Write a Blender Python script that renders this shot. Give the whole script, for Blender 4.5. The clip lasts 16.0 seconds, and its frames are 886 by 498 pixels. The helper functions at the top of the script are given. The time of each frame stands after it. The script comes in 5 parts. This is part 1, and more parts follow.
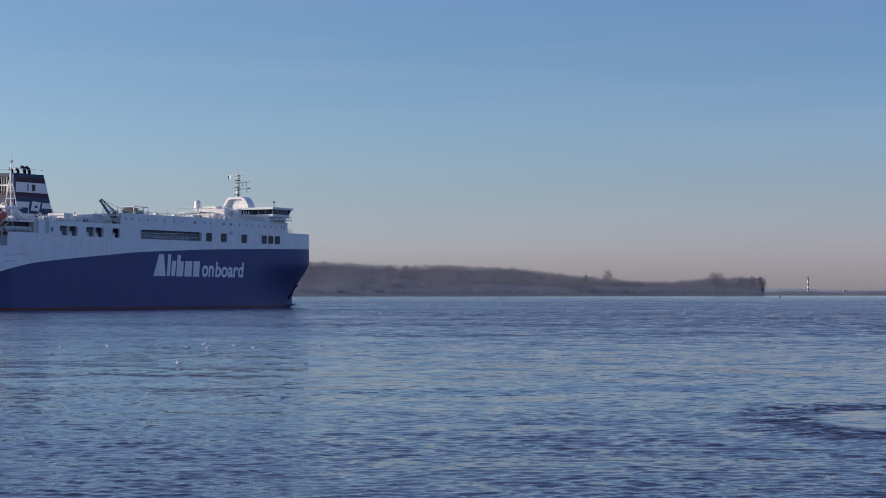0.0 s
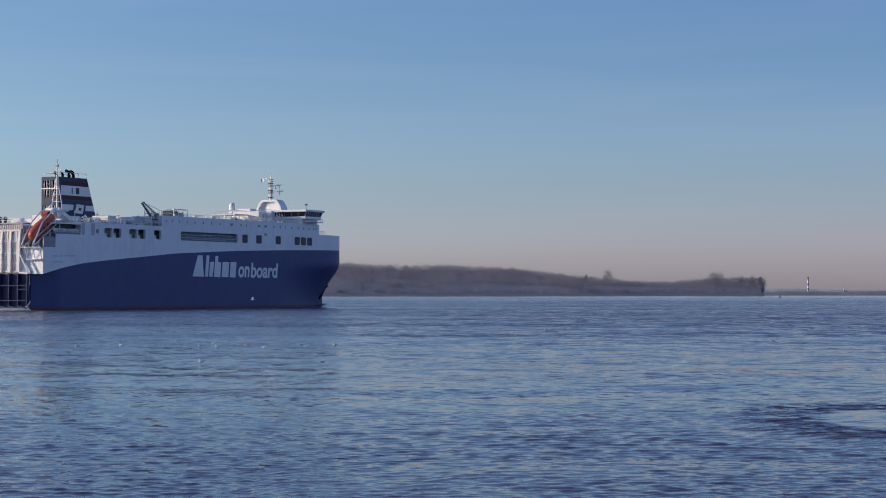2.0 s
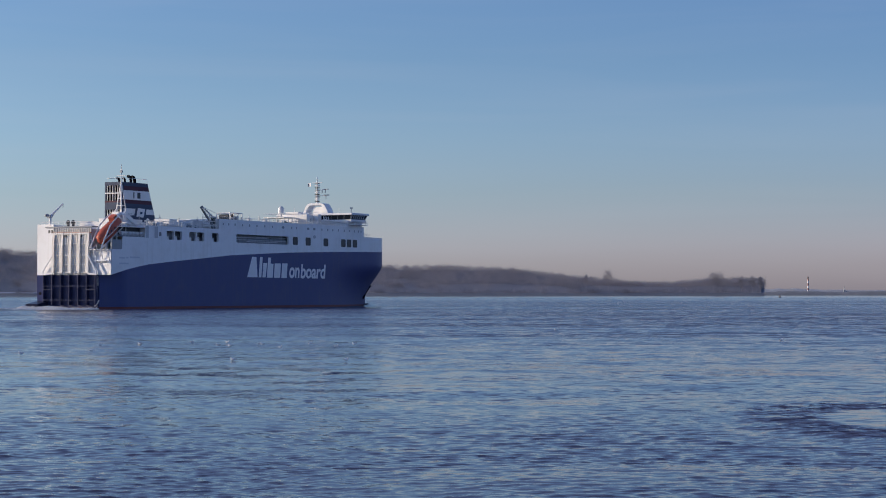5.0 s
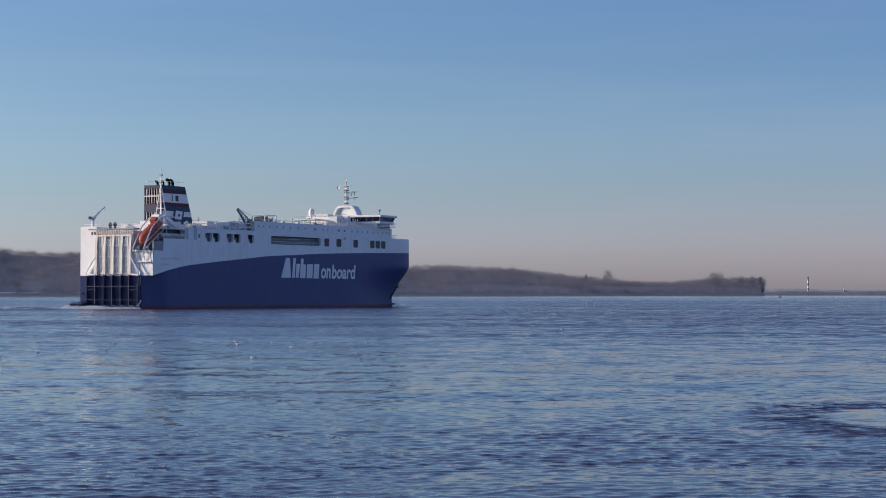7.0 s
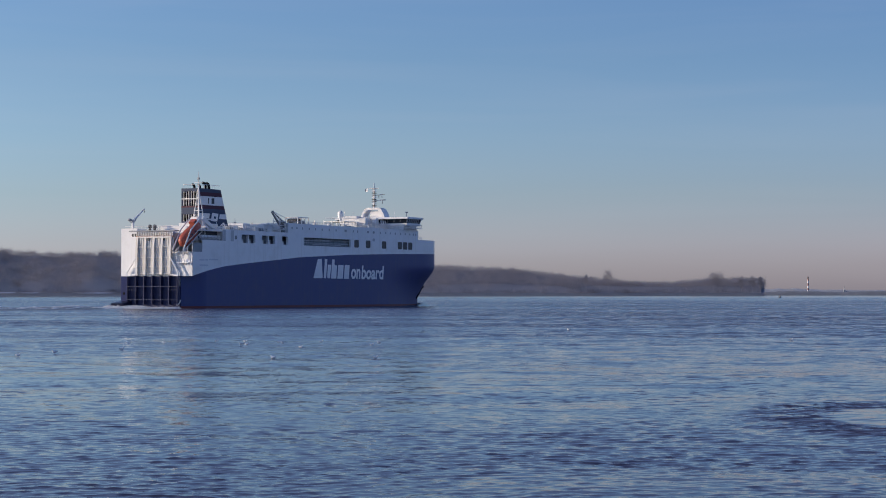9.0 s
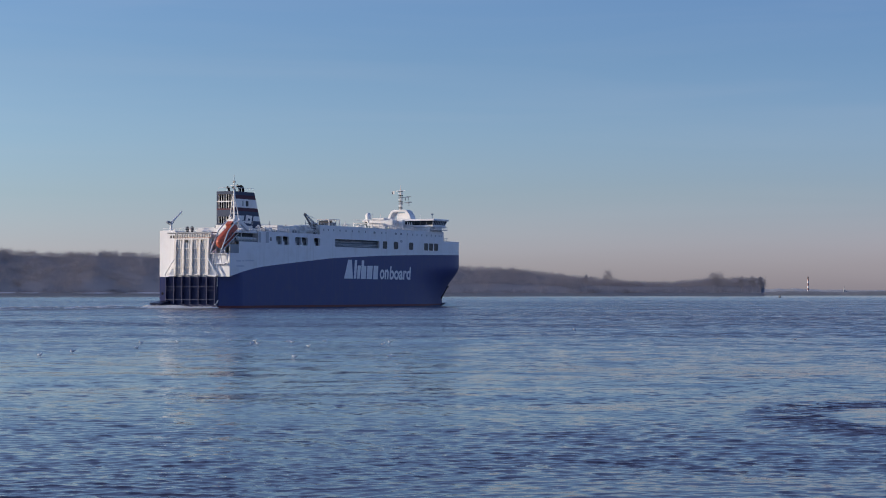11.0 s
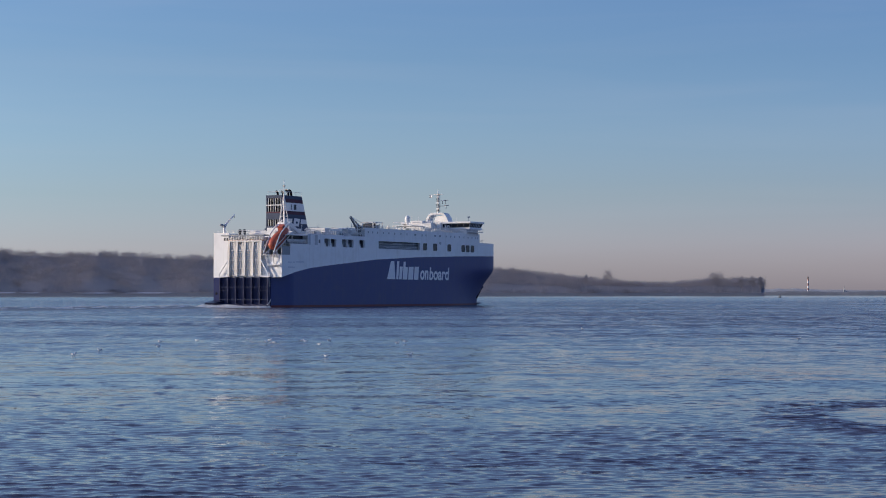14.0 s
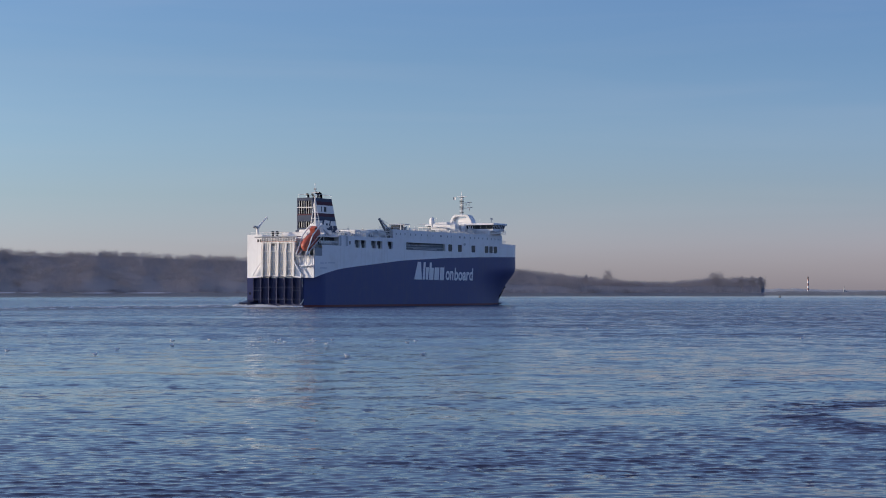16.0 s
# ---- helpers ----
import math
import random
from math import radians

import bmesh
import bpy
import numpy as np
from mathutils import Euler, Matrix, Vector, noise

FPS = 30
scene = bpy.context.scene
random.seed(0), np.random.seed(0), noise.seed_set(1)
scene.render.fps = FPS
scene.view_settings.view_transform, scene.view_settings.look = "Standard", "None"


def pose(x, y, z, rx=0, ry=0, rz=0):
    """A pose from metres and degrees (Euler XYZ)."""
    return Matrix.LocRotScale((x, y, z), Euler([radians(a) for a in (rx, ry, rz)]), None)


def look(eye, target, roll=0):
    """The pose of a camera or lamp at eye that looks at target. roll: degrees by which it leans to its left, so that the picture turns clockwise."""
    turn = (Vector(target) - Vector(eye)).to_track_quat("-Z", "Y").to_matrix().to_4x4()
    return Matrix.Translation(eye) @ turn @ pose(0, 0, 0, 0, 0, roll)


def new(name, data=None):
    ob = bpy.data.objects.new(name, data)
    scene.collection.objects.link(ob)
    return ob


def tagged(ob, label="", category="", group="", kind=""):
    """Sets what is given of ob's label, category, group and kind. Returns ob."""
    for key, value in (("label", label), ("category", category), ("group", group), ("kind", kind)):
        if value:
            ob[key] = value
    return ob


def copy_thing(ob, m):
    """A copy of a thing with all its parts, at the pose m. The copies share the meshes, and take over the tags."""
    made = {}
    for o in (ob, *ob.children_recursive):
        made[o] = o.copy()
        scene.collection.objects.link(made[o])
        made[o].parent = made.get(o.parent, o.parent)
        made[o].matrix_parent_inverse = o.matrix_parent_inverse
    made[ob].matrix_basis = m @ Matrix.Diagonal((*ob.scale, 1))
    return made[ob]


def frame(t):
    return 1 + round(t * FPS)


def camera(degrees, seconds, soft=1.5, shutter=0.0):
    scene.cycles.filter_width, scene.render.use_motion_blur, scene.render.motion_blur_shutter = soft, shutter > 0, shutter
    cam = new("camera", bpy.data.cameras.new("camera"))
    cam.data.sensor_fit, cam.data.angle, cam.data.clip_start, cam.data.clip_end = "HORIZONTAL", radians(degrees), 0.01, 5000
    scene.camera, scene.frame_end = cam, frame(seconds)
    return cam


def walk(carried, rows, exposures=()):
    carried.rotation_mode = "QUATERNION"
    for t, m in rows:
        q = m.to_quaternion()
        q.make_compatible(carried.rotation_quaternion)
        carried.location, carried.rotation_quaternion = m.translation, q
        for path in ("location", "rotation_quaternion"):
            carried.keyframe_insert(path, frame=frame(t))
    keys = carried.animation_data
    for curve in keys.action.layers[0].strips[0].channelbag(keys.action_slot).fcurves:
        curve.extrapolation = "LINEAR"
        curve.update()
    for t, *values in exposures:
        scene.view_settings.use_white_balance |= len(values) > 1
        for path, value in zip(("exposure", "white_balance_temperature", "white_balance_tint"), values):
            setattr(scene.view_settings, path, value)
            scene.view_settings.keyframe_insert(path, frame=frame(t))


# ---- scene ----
# ---- camera ----
cam = camera(25.66, 16.0, soft=1.0)
EYE = (0.0, 0.0, 3.41)
VIEW = look(EYE, (0.0, 1000.0, 3.41 + 23.1))
walk(cam, [(0.0, VIEW), (16.0, VIEW)])

# ---- world, sun, exposure ----
SUN_EL, SUN_AZ = 13.0, 271.0       # degrees: height, and compass turn from +Y towards +X
world = bpy.data.worlds.new("sky")
scene.world = world
world.use_nodes = True
wn = world.node_tree.nodes
sky = wn.new("ShaderNodeTexSky")
sky.sky_type = "NISHITA"
sky.sun_disc = False
sky.sun_elevation, sky.sun_rotation = radians(SUN_EL), radians(SUN_AZ)
sky.altitude, sky.air_density, sky.dust_density, sky.ozone_density = 0, 1.0, 0.8, 3.0
wn["Background"].inputs["Strength"].default_value = 0.2
# winter haze: the low sky is paler and rosier than clean air gives
wl = world.node_tree.links
way = wn.new("ShaderNodeTexCoord")
split = wn.new("ShaderNodeSeparateXYZ")
haze = wn.new("ShaderNodeValToRGB")
tint = wn.new("ShaderNodeMix")
tint.data_type, tint.blend_type = "RGBA", "MULTIPLY"
tint.inputs["Factor"].default_value = 1.0
wl.new(way.outputs["Generated"], split.inputs["Vector"])
wl.new(split.outputs["Z"], haze.inputs["Fac"])
stops = haze.color_ramp.elements
stops[0].position, stops[0].color = 0.0, (0.69, 0.645, 1.0, 1)
stops[1].position, stops[1].color = 0.45, (0.66, 0.61, 0.79, 1)
for at, tone in ((0.022, (0.66, 0.62, 0.95, 1)), (0.05, (0.545, 0.56, 0.775, 1)), (0.08, (0.515, 0.55, 0.74, 1)), (0.12, (0.46, 0.51, 0.68, 1)), (0.165, (0.46, 0.505, 0.675, 1)), (0.28, (0.68, 0.60, 0.75, 1))):
    e = stops.new(at)
    e.color = tone
wl.new(sky.outputs["Color"], tint.inputs["A"])
wl.new(haze.outputs["Color"], tint.inputs["B"])
# brighter haze towards the low sun
lean = wn.new("ShaderNodeVectorMath")
lean.operation = "DOT_PRODUCT"
lean.inputs[1].default_value = (math.sin(radians(SUN_AZ)), math.cos(radians(SUN_AZ)), 0.0)
glow = wn.new("ShaderNodeMapRange")
glow.data_type = "FLOAT_VECTOR"
for socket, value in zip(glow.inputs[6:11], (None, -0.40, 0.40, (0.78, 0.815, 0.872), (1.126, 1.13, 1.064))):
    if value is not None:
        socket.default_value = value if isinstance(value, tuple) else (value,) * 3
side = wn.new("ShaderNodeVectorMath")
side.operation = "MULTIPLY"
wl.new(way.outputs["Generated"], lean.inputs[0])
wl.new(lean.outputs["Value"], glow.inputs[6])
wl.new(tint.outputs["Result"], side.inputs[0])
# near the horizon the haze is warmer away from the sun
low = wn.new("ShaderNodeMapRange")
low.data_type = "FLOAT_VECTOR"
for socket, value in zip(low.inputs[6:11], (None, -0.40, 0.40, (0.878, 0.826, 0.866), (1.035, 1.133, 1.128))):
    if value is not None:
        socket.default_value = value if isinstance(value, tuple) else (value,) * 3
rise = wn.new("ShaderNodeMapRange")
rise.inputs["From Min"].default_value, rise.inputs["From Max"].default_value = 0.03, 0.11
both = wn.new("ShaderNodeMix")
both.data_type = "VECTOR"
wl.new(lean.outputs["Value"], low.inputs[6])
wl.new(split.outputs["Z"], rise.inputs["Value"])
wl.new(rise.outputs["Result"], both.inputs[0])
wl.new(low.outputs[1], both.inputs[4])
wl.new(glow.outputs[1], both.inputs[5])
wl.new(both.outputs[1], side.inputs[1])
# thin streaks of high cloud
thin = wn.new("ShaderNodeMapping")
thin.inputs["Rotation"].default_value = (0.0, 0.10, 0.0)
thin.inputs["Scale"].default_value = (3.0, 3.0, 38.0)
streak = wn.new("ShaderNodeTexNoise")
streak.inputs["Scale"].default_value, streak.inputs["Detail"].default_value, streak.inputs["Distortion"].default_value = 1.3, 5.0, 0.5
veil = wn.new("ShaderNodeMapRange")
for key, value in (("From Min", 0.45), ("From Max", 0.75), ("To Min", 0.0), ("To Max", 0.07)):
    veil.inputs[key].default_value = value
cloud = wn.new("ShaderNodeMix")
cloud.data_type = "RGBA"
cloud.inputs["B"].default_value = (2.3, 2.35, 2.7, 1)
wl.new(way.outputs["Generated"], thin.inputs["Vector"])
wl.new(thin.outputs["Vector"], streak.inputs["Vector"])
wl.new(streak.outputs["Fac"], veil.inputs["Value"])
wl.new(veil.outputs["Result"], cloud.inputs["Factor"])
wl.new(side.outputs["Vector"], cloud.inputs["A"])
wl.new(cloud.outputs["Result"], wn["Background"].inputs["Color"])
sun_dir = Vector((math.sin(radians(SUN_AZ)) * math.cos(radians(SUN_EL)),
                  math.cos(radians(SUN_AZ)) * math.cos(radians(SUN_EL)), math.sin(radians(SUN_EL))))
sun_data = bpy.data.lights.new("sun", "SUN")
sun_data.energy, sun_data.angle, sun_data.color = 3.1, radians(0.5), (1.0, 0.84, 0.66)
sun = new("sun", sun_data)
sun.matrix_world = look(sun_dir * 300, (0, 0, 0))
scene.view_settings.exposure = 0.2


# ---- materials ----
def material(name, color, rough=0.5, metal=0.0, vary=0.12, scale=1.0, bump=0.0, dirt=None, dirt_amount=0.3, spec=0.5):
    """Paint or stuff with two scales of variation and slight relief."""
    m = bpy.data.materials.new(name)
    m.use_nodes = True
    n, l = m.node_tree.nodes, m.node_tree.links
    b = n["Principled BSDF"]
    b.inputs["Roughness"].default_value, b.inputs["Metallic"].default_value = rough, metal
    b.inputs["Specular IOR Level"].default_value = spec
    co = n.new("ShaderNodeTexCoord")
    big = n.new("ShaderNodeTexNoise")
    big.inputs["Scale"].default_value, big.inputs["Detail"].default_value = 0.35 * scale, 4
    fine = n.new("ShaderNodeTexNoise")
    fine.inputs["Scale"].default_value, fine.inputs["Detail"].default_value = 4.0 * scale, 6
    for t in (big, fine):
        l.new(co.outputs["Object"], t.inputs["Vector"])
    mixa = n.new("ShaderNodeMix")
    mixa.data_type = "RGBA"
    mixa.inputs["A"].default_value = (*[c * (1 - vary) for c in color], 1)
    mixa.inputs["B"].default_value = (*[min(1, c * (1 + vary)) for c in color], 1)
    l.new(fine.outputs["Fac"], mixa.inputs["Factor"])
    mixb = n.new("ShaderNodeMix")
    mixb.data_type = "RGBA"
    ramp = n.new("ShaderNodeMapRange")
    ramp.inputs["From Min"].default_value, ramp.inputs["From Max"].default_value = 0.5, 0.75
    ramp.inputs["To Max"].default_value = dirt_amount
    l.new(big.outputs["Fac"], ramp.inputs["Value"])
    l.new(ramp.outputs["Result"], mixb.inputs["Factor"])
    l.new(mixa.outputs["Result"], mixb.inputs["A"])
    mixb.inputs["B"].default_value = (*(dirt or [c * 0.7 for c in color]), 1)
    l.new(mixb.outputs["Result"], b.inputs["Base Color"])
    if bump:
        bp = n.new("ShaderNodeBump")
        bp.inputs["Strength"].default_value, bp.inputs["Distance"].default_value = bump, 0.05
        l.new(fine.outputs["Fac"], bp.inputs["Height"])
        l.new(bp.outputs["Normal"], b.inputs["Normal"])
    return m


def streaked(name, color, dirt, rough=0.4, amount=0.35, spec=0.3):
    """Ship's paint with plating relief and streaks that run down the side."""
    m = material(name, color, rough, vary=0.05, scale=1.0, bump=0.05, dirt=dirt, dirt_amount=amount * 0.6, spec=spec)
    n, l = m.node_tree.nodes, m.node_tree.links
    b = n["Principled BSDF"]
    old = b.inputs["Base Color"].links[0].from_socket
    co = n.new("ShaderNodeTexCoord")
    mp = n.new("ShaderNodeMapping")
    mp.inputs["Scale"].default_value = (1.6, 1.6, 0.07)
    l.new(co.outputs["Object"], mp.inputs["Vector"])
    s = n.new("ShaderNodeTexNoise")
    s.inputs["Scale"].default_value, s.inputs["Detail"].default_value = 1.0, 5
    l.new(mp.outputs["Vector"], s.inputs["Vector"])
    r = n.new("ShaderNodeMapRange")
    r.inputs["From Min"].default_value, r.inputs["From Max"].default_value, r.inputs["To Max"].default_value = 0.55, 0.8, amount
    l.new(s.outputs["Fac"], r.inputs["Value"])
    mx = n.new("ShaderNodeMix")
    mx.data_type = "RGBA"
    l.new(r.outputs["Result"], mx.inputs["Factor"])
    l.new(old, mx.inputs["A"])
    mx.inputs["B"].default_value = (*dirt, 1)
    l.new(mx.outputs["Result"], b.inputs["Base Color"])
    return m


HULL_BLUE = streaked("navy_hull_paint", (0.052, 0.069, 0.195), (0.088, 0.100, 0.170), 0.5, 0.5, 0.4)
TRANSOM_BLUE = streaked("matt_navy_transom_paint", (0.040, 0.050, 0.13), (0.06, 0.07, 0.13), 0.8, 0.3, 0.05)
HULL_WHITE = streaked("white_hull_paint", (0.87, 0.87, 0.87), (0.58, 0.55, 0.50), 0.4, 0.35)
DARK_NAVY = material("dark_navy_paint", (0.012, 0.016, 0.045), 0.35)
BOOT_RED = material("red_boot_topping", (0.16, 0.035, 0.03), 0.6, dirt=(0.05, 0.04, 0.035))
WHITE = material("white_deck_paint", (0.80, 0.79, 0.77), 0.45, dirt=(0.6, 0.56, 0.5))
DECK = material("green_grey_deck", (0.16, 0.20, 0.19), 0.8, bump=0.1)
GREY = material("grey_steel_paint", (0.30, 0.32, 0.34), 0.5)
DARK = material("dark_steel", (0.035, 0.038, 0.045), 0.5)
MESH_GREY = material("pale_grey_mesh", (0.27, 0.30, 0.32), 0.7, vary=0.3, scale=3, dirt=(0.2, 0.23, 0.22), dirt_amount=0.7)
DERRICK = material("grey_derrick", (0.24, 0.245, 0.255), 0.6)
DOOR_GREY = material("grey_door_paint", (0.50, 0.51, 0.53), 0.5)
BLACK = material("matt_black", (0.006, 0.006, 0.008), 0.8, spec=0.1)
SLATE = material("slate_funnel_paint", (0.058, 0.078, 0.128), 0.65, spec=0.25)
MAROON = material("maroon_funnel_paint", (0.090, 0.034, 0.050), 0.65, spec=0.25)
ORANGE = material("orange_lifeboat_shell", (0.44, 0.095, 0.055), 0.5, dirt=(0.4, 0.09, 0.04))
LETTER = material("white_lettering", (0.82, 0.82, 0.84), 0.45, vary=0.04)
FAINT = material("pale_grey_lettering", (0.66, 0.68, 0.72), 0.5)
RAMP_PANEL = streaked("weathered_ramp_panel", (0.66, 0.65, 0.63), (0.48, 0.42, 0.36), 0.6, 0.5)
RIB_WHITE = streaked("rust_stained_white", (0.78, 0.765, 0.73), (0.46, 0.37, 0.29), 0.5, 0.6)
RUST = material("rusty_rail", (0.42, 0.20, 0.12), 0.7)
RED = material("red_paint", (0.30, 0.12, 0.115), 0.6)
# darker than the hull navy: the shade between the ramp ribs is in the colour
RAMP_NAVY = material("shaded_navy_ramp_paint", (0.020, 0.027, 0.080), 0.6, spec=0.3)
RIB_BLUE = material("slate_rib_paint", (0.055, 0.065, 0.13), 0.6, spec=0.3)
SHINGLE = material("grassy_shingle", (0.16, 0.15, 0.11), 0.9, scale=1.5, vary=0.35, bump=0.5, dirt=(0.09, 0.10, 0.05), dirt_amount=0.7)
SAND = material("pale_foreshore", (0.62, 0.61, 0.62), 0.9, scale=0.02, bump=0.2)
# far bank soil and twigs: colours lightened in place of distance haze
BANK = material("hazed_bank_soil", (0.38, 0.36, 0.37), 0.95, scale=0.03, vary=0.25, dirt=(0.31, 0.30, 0.31))
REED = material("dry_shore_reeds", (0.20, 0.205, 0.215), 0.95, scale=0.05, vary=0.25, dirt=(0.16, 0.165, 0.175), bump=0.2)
TWIG = material("hazed_bare_twigs", (0.66, 0.545, 0.485), 0.95, scale=0.05, vary=0.08)
# darker copy of the twig colour, for the shade inside the wood
THICKET = material("shaded_inner_twigs", (0.48, 0.395, 0.355), 0.95, scale=0.3, vary=0.15, dirt=(0.43, 0.36, 0.335), spec=0.1)
SCRUB = material("dark_winter_scrub", (0.36, 0.305, 0.285), 0.95, scale=0.12, vary=0.2, dirt=(0.30, 0.26, 0.24), spec=0.1)


def scattering(mat, lean_to):
    """Leans the shading of thin twigs one common way, which evens out sun and shade."""
    tn, tl = mat.node_tree.nodes, mat.node_tree.links
    t_geo, t_mul, t_add, t_len = tn.new("ShaderNodeNewGeometry"), tn.new("ShaderNodeVectorMath"), tn.new("ShaderNodeVectorMath"), tn.new("ShaderNodeVectorMath")
    t_mul.operation, t_add.operation, t_len.operation = "SCALE", "ADD", "NORMALIZE"
    t_mul.inputs["Scale"].default_value = 0.06
    t_add.inputs[1].default_value = lean_to
    tl.new(t_geo.outputs["Normal"], t_mul.inputs[0])
    tl.new(t_mul.outputs["Vector"], t_add.inputs[0])
    tl.new(t_add.outputs["Vector"], t_len.inputs[0])
    tl.new(t_len.outputs["Vector"], tn["Principled BSDF"].inputs["Normal"])


scattering(TWIG, (0.0, -0.6, 0.6))
scattering(THICKET, (0.05, -0.6, 0.5))
scattering(SCRUB, (0.05, -0.6, 0.5))
# far land is pale because the distance haze is put into its colour
FARLAND = material("hazed_far_land", (0.42, 0.42, 0.42), 1.0, scale=0.004, vary=0.2)
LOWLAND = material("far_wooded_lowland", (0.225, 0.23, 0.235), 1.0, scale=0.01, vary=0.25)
# lighthouse red, greyed so that the colour carries the haze
HAZE_RED = material("haze_greyed_red_paint", (0.36, 0.22, 0.21), 0.7)
OFF_WHITE = material("off_white_paint", (0.76, 0.74, 0.73), 0.7)
FOAM = material("white_foam", (0.92, 0.88, 0.82), 0.9, scale=2.0, bump=0.2, dirt=(0.6, 0.6, 0.6), dirt_amount=0.4)
FEATHER_W = material("white_feathers", (0.80, 0.83, 0.88), 0.8, scale=30, vary=0.08)
# near gull's white and grey, darkened for the shade on its side
FEATHER_SHADED = material("shaded_white_feathers", (0.56, 0.57, 0.60), 0.8, scale=60, vary=0.25, dirt=(0.25, 0.26, 0.30), dirt_amount=0.8)
FEATHER_G = material("grey_feathers", (0.062, 0.070, 0.105), 0.8, scale=14, vary=0.3, spec=0.1, dirt=(0.15, 0.15, 0.18), dirt_amount=0.7)
FEATHER_P = material("pale_grey_feathers", (0.76, 0.78, 0.82), 0.8, scale=30, vary=0.12)
FEATHER_B = material("black_feathers", (0.008, 0.008, 0.010), 0.7, scale=30, spec=0.1)
BOW_WATER = material("dark_bow_water", (0.03, 0.035, 0.055), 0.15, scale=1.5, vary=0.3, bump=0.3)
WASH = material("churned_water", (0.12, 0.10, 0.09), 0.35, scale=1.5, vary=0.3, bump=0.4, dirt=(0.22, 0.17, 0.13), dirt_amount=0.6)
BILL = material("dark_red_bill", (0.05, 0.015, 0.015), 0.5, scale=30)


def glass_dark(name):
    m = bpy.data.materials.new(name)
    m.use_nodes = True
    b = m.node_tree.nodes["Principled BSDF"]
    b.inputs["Base Color"].default_value = (0.012, 0.017, 0.026, 1)
    b.inputs["Roughness"].default_value = 0.08
    b.inputs["IOR"].default_value = 1.45
    return m


PANE = glass_dark("tinted_bridge_glass")
DULL_PANE = material("salt_dulled_window", (0.016, 0.024, 0.042), 0.35, vary=0.3, scale=2, spec=0.3)


EDDY_X, EDDY_Y, EDDY_RX, EDDY_RY = 12.3, 51.5, 3.3, 7.0   # centre and half widths of the slow eddy


def water_material(eddy=False):
    """River water: facets too small to model tilt the surface at random, more so far out and in gusts."""
    m = bpy.data.materials.new("river_water")
    m.use_nodes = True
    n, l = m.node_tree.nodes, m.node_tree.links
    b = n["Principled BSDF"]
    b.inputs["Base Color"].default_value = (0.050, 0.047, 0.078, 1)
    b.inputs["Roughness"].default_value = 0.07
    b.inputs["IOR"].default_value = 1.333
    co = n.new("ShaderNodeTexCoord")

    def math_node(op, a, c):
        k = n.new("ShaderNodeVectorMath")
        k.operation = op
        for i, v in enumerate((a, c)):
            if isinstance(v, tuple):
                k.inputs[i].default_value = v
            elif isinstance(v, float):
                k.inputs["Scale"].default_value = v
            else:
                l.new(v, k.inputs["Scale" if op == "SCALE" and i == 1 else i])
        return k.outputs["Vector"]

    def field(scale, detail, stretch):
        mp = n.new("ShaderNodeMapping")
        mp.inputs["Scale"].default_value = (stretch, 1.0, 1.0)
        l.new(co.outputs["Object"], mp.inputs["Vector"])
        t = n.new("ShaderNodeTexNoise")
        t.inputs["Scale"].default_value, t.inputs["Detail"].default_value, t.inputs["Roughness"].default_value = scale, detail, 0.6
        l.new(mp.outputs["Vector"], t.inputs["Vector"])
        return t

    def ramped(value, lo, hi, a, b):
        k = n.new("ShaderNodeMapRange")
        for name, v in (("From Min", lo), ("From Max", hi), ("To Min", a), ("To Max", b)):
            k.inputs[name].default_value = v
        l.new(value, k.inputs["Value"])
        return k.outputs["Result"]

    def times(a, c):
        k = n.new("ShaderNodeMath")
        k.operation = "MULTIPLY"
        l.new(a, k.inputs[0])
        l.new(c, k.inputs[1])
        return k.outputs["Value"]

    tilt = math_node("ADD", math_node("SUBTRACT", field(0.6, 2.5, 0.9).outputs["Color"], (0.5, 0.5, 0.5)), math_node("SUBTRACT", field(6.5, 4.0, 0.5).outputs["Color"], (0.5, 0.5, 0.5)))
    tilt = math_node("MULTIPLY", tilt, (1.0, 1.0, 0.0))
    # far out the ripples' back faces hide behind their crests
    sep = n.new("ShaderNodeSeparateXYZ")
    l.new(co.outputs["Object"], sep.inputs["Vector"])
    out = n.new("ShaderNodeMapRange")
    for k, v in (("From Min", 65.0), ("From Max", 200.0), ("To Min", 0.34), ("To Max", 1.1)):
        out.inputs[k].default_value = v
    l.new(sep.outputs["Y"], out.inputs["Value"])
    gust = n.new("ShaderNodeMapRange")
    for k, v in (("From Min", 0.35), ("From Max", 0.65), ("To Min", 0.45), ("To Max", 1.5)):
        gust.inputs[k].default_value = v
    l.new(field(0.03, 3.0, 0.3).outputs["Fac"], gust.inputs["Value"])
    # calmer under the lee of the far shore
    lee = n.new("ShaderNodeMapRange")
    for k, v in (("From Min", 750.0), ("From Max", 2000.0), ("To Min", 1.0), ("To Max", 0.15)):
        lee.inputs[k].default_value = v
    l.new(sep.outputs["Y"], lee.inputs["Value"])
    open_water = n.new("ShaderNodeMath")
    open_water.operation = "MULTIPLY"
    l.new(out.outputs["Result"], open_water.inputs[0])
    l.new(lee.outputs["Result"], open_water.inputs[1])
    # broad bands of rough and slick water far out
    band = n.new("ShaderNodeMapRange")
    for k, v in (("From Min", 0.38), ("From Max", 0.62), ("To Min", 0.65), ("To Max", 1.35)):
        band.inputs[k].default_value = v
    l.new(field(0.0045, 3.0, 0.3).outputs["Fac"], band.inputs["Value"])
    swell = n.new("ShaderNodeMath")
    swell.operation = "MULTIPLY"
    l.new(gust.outputs["Result"], swell.inputs[0])
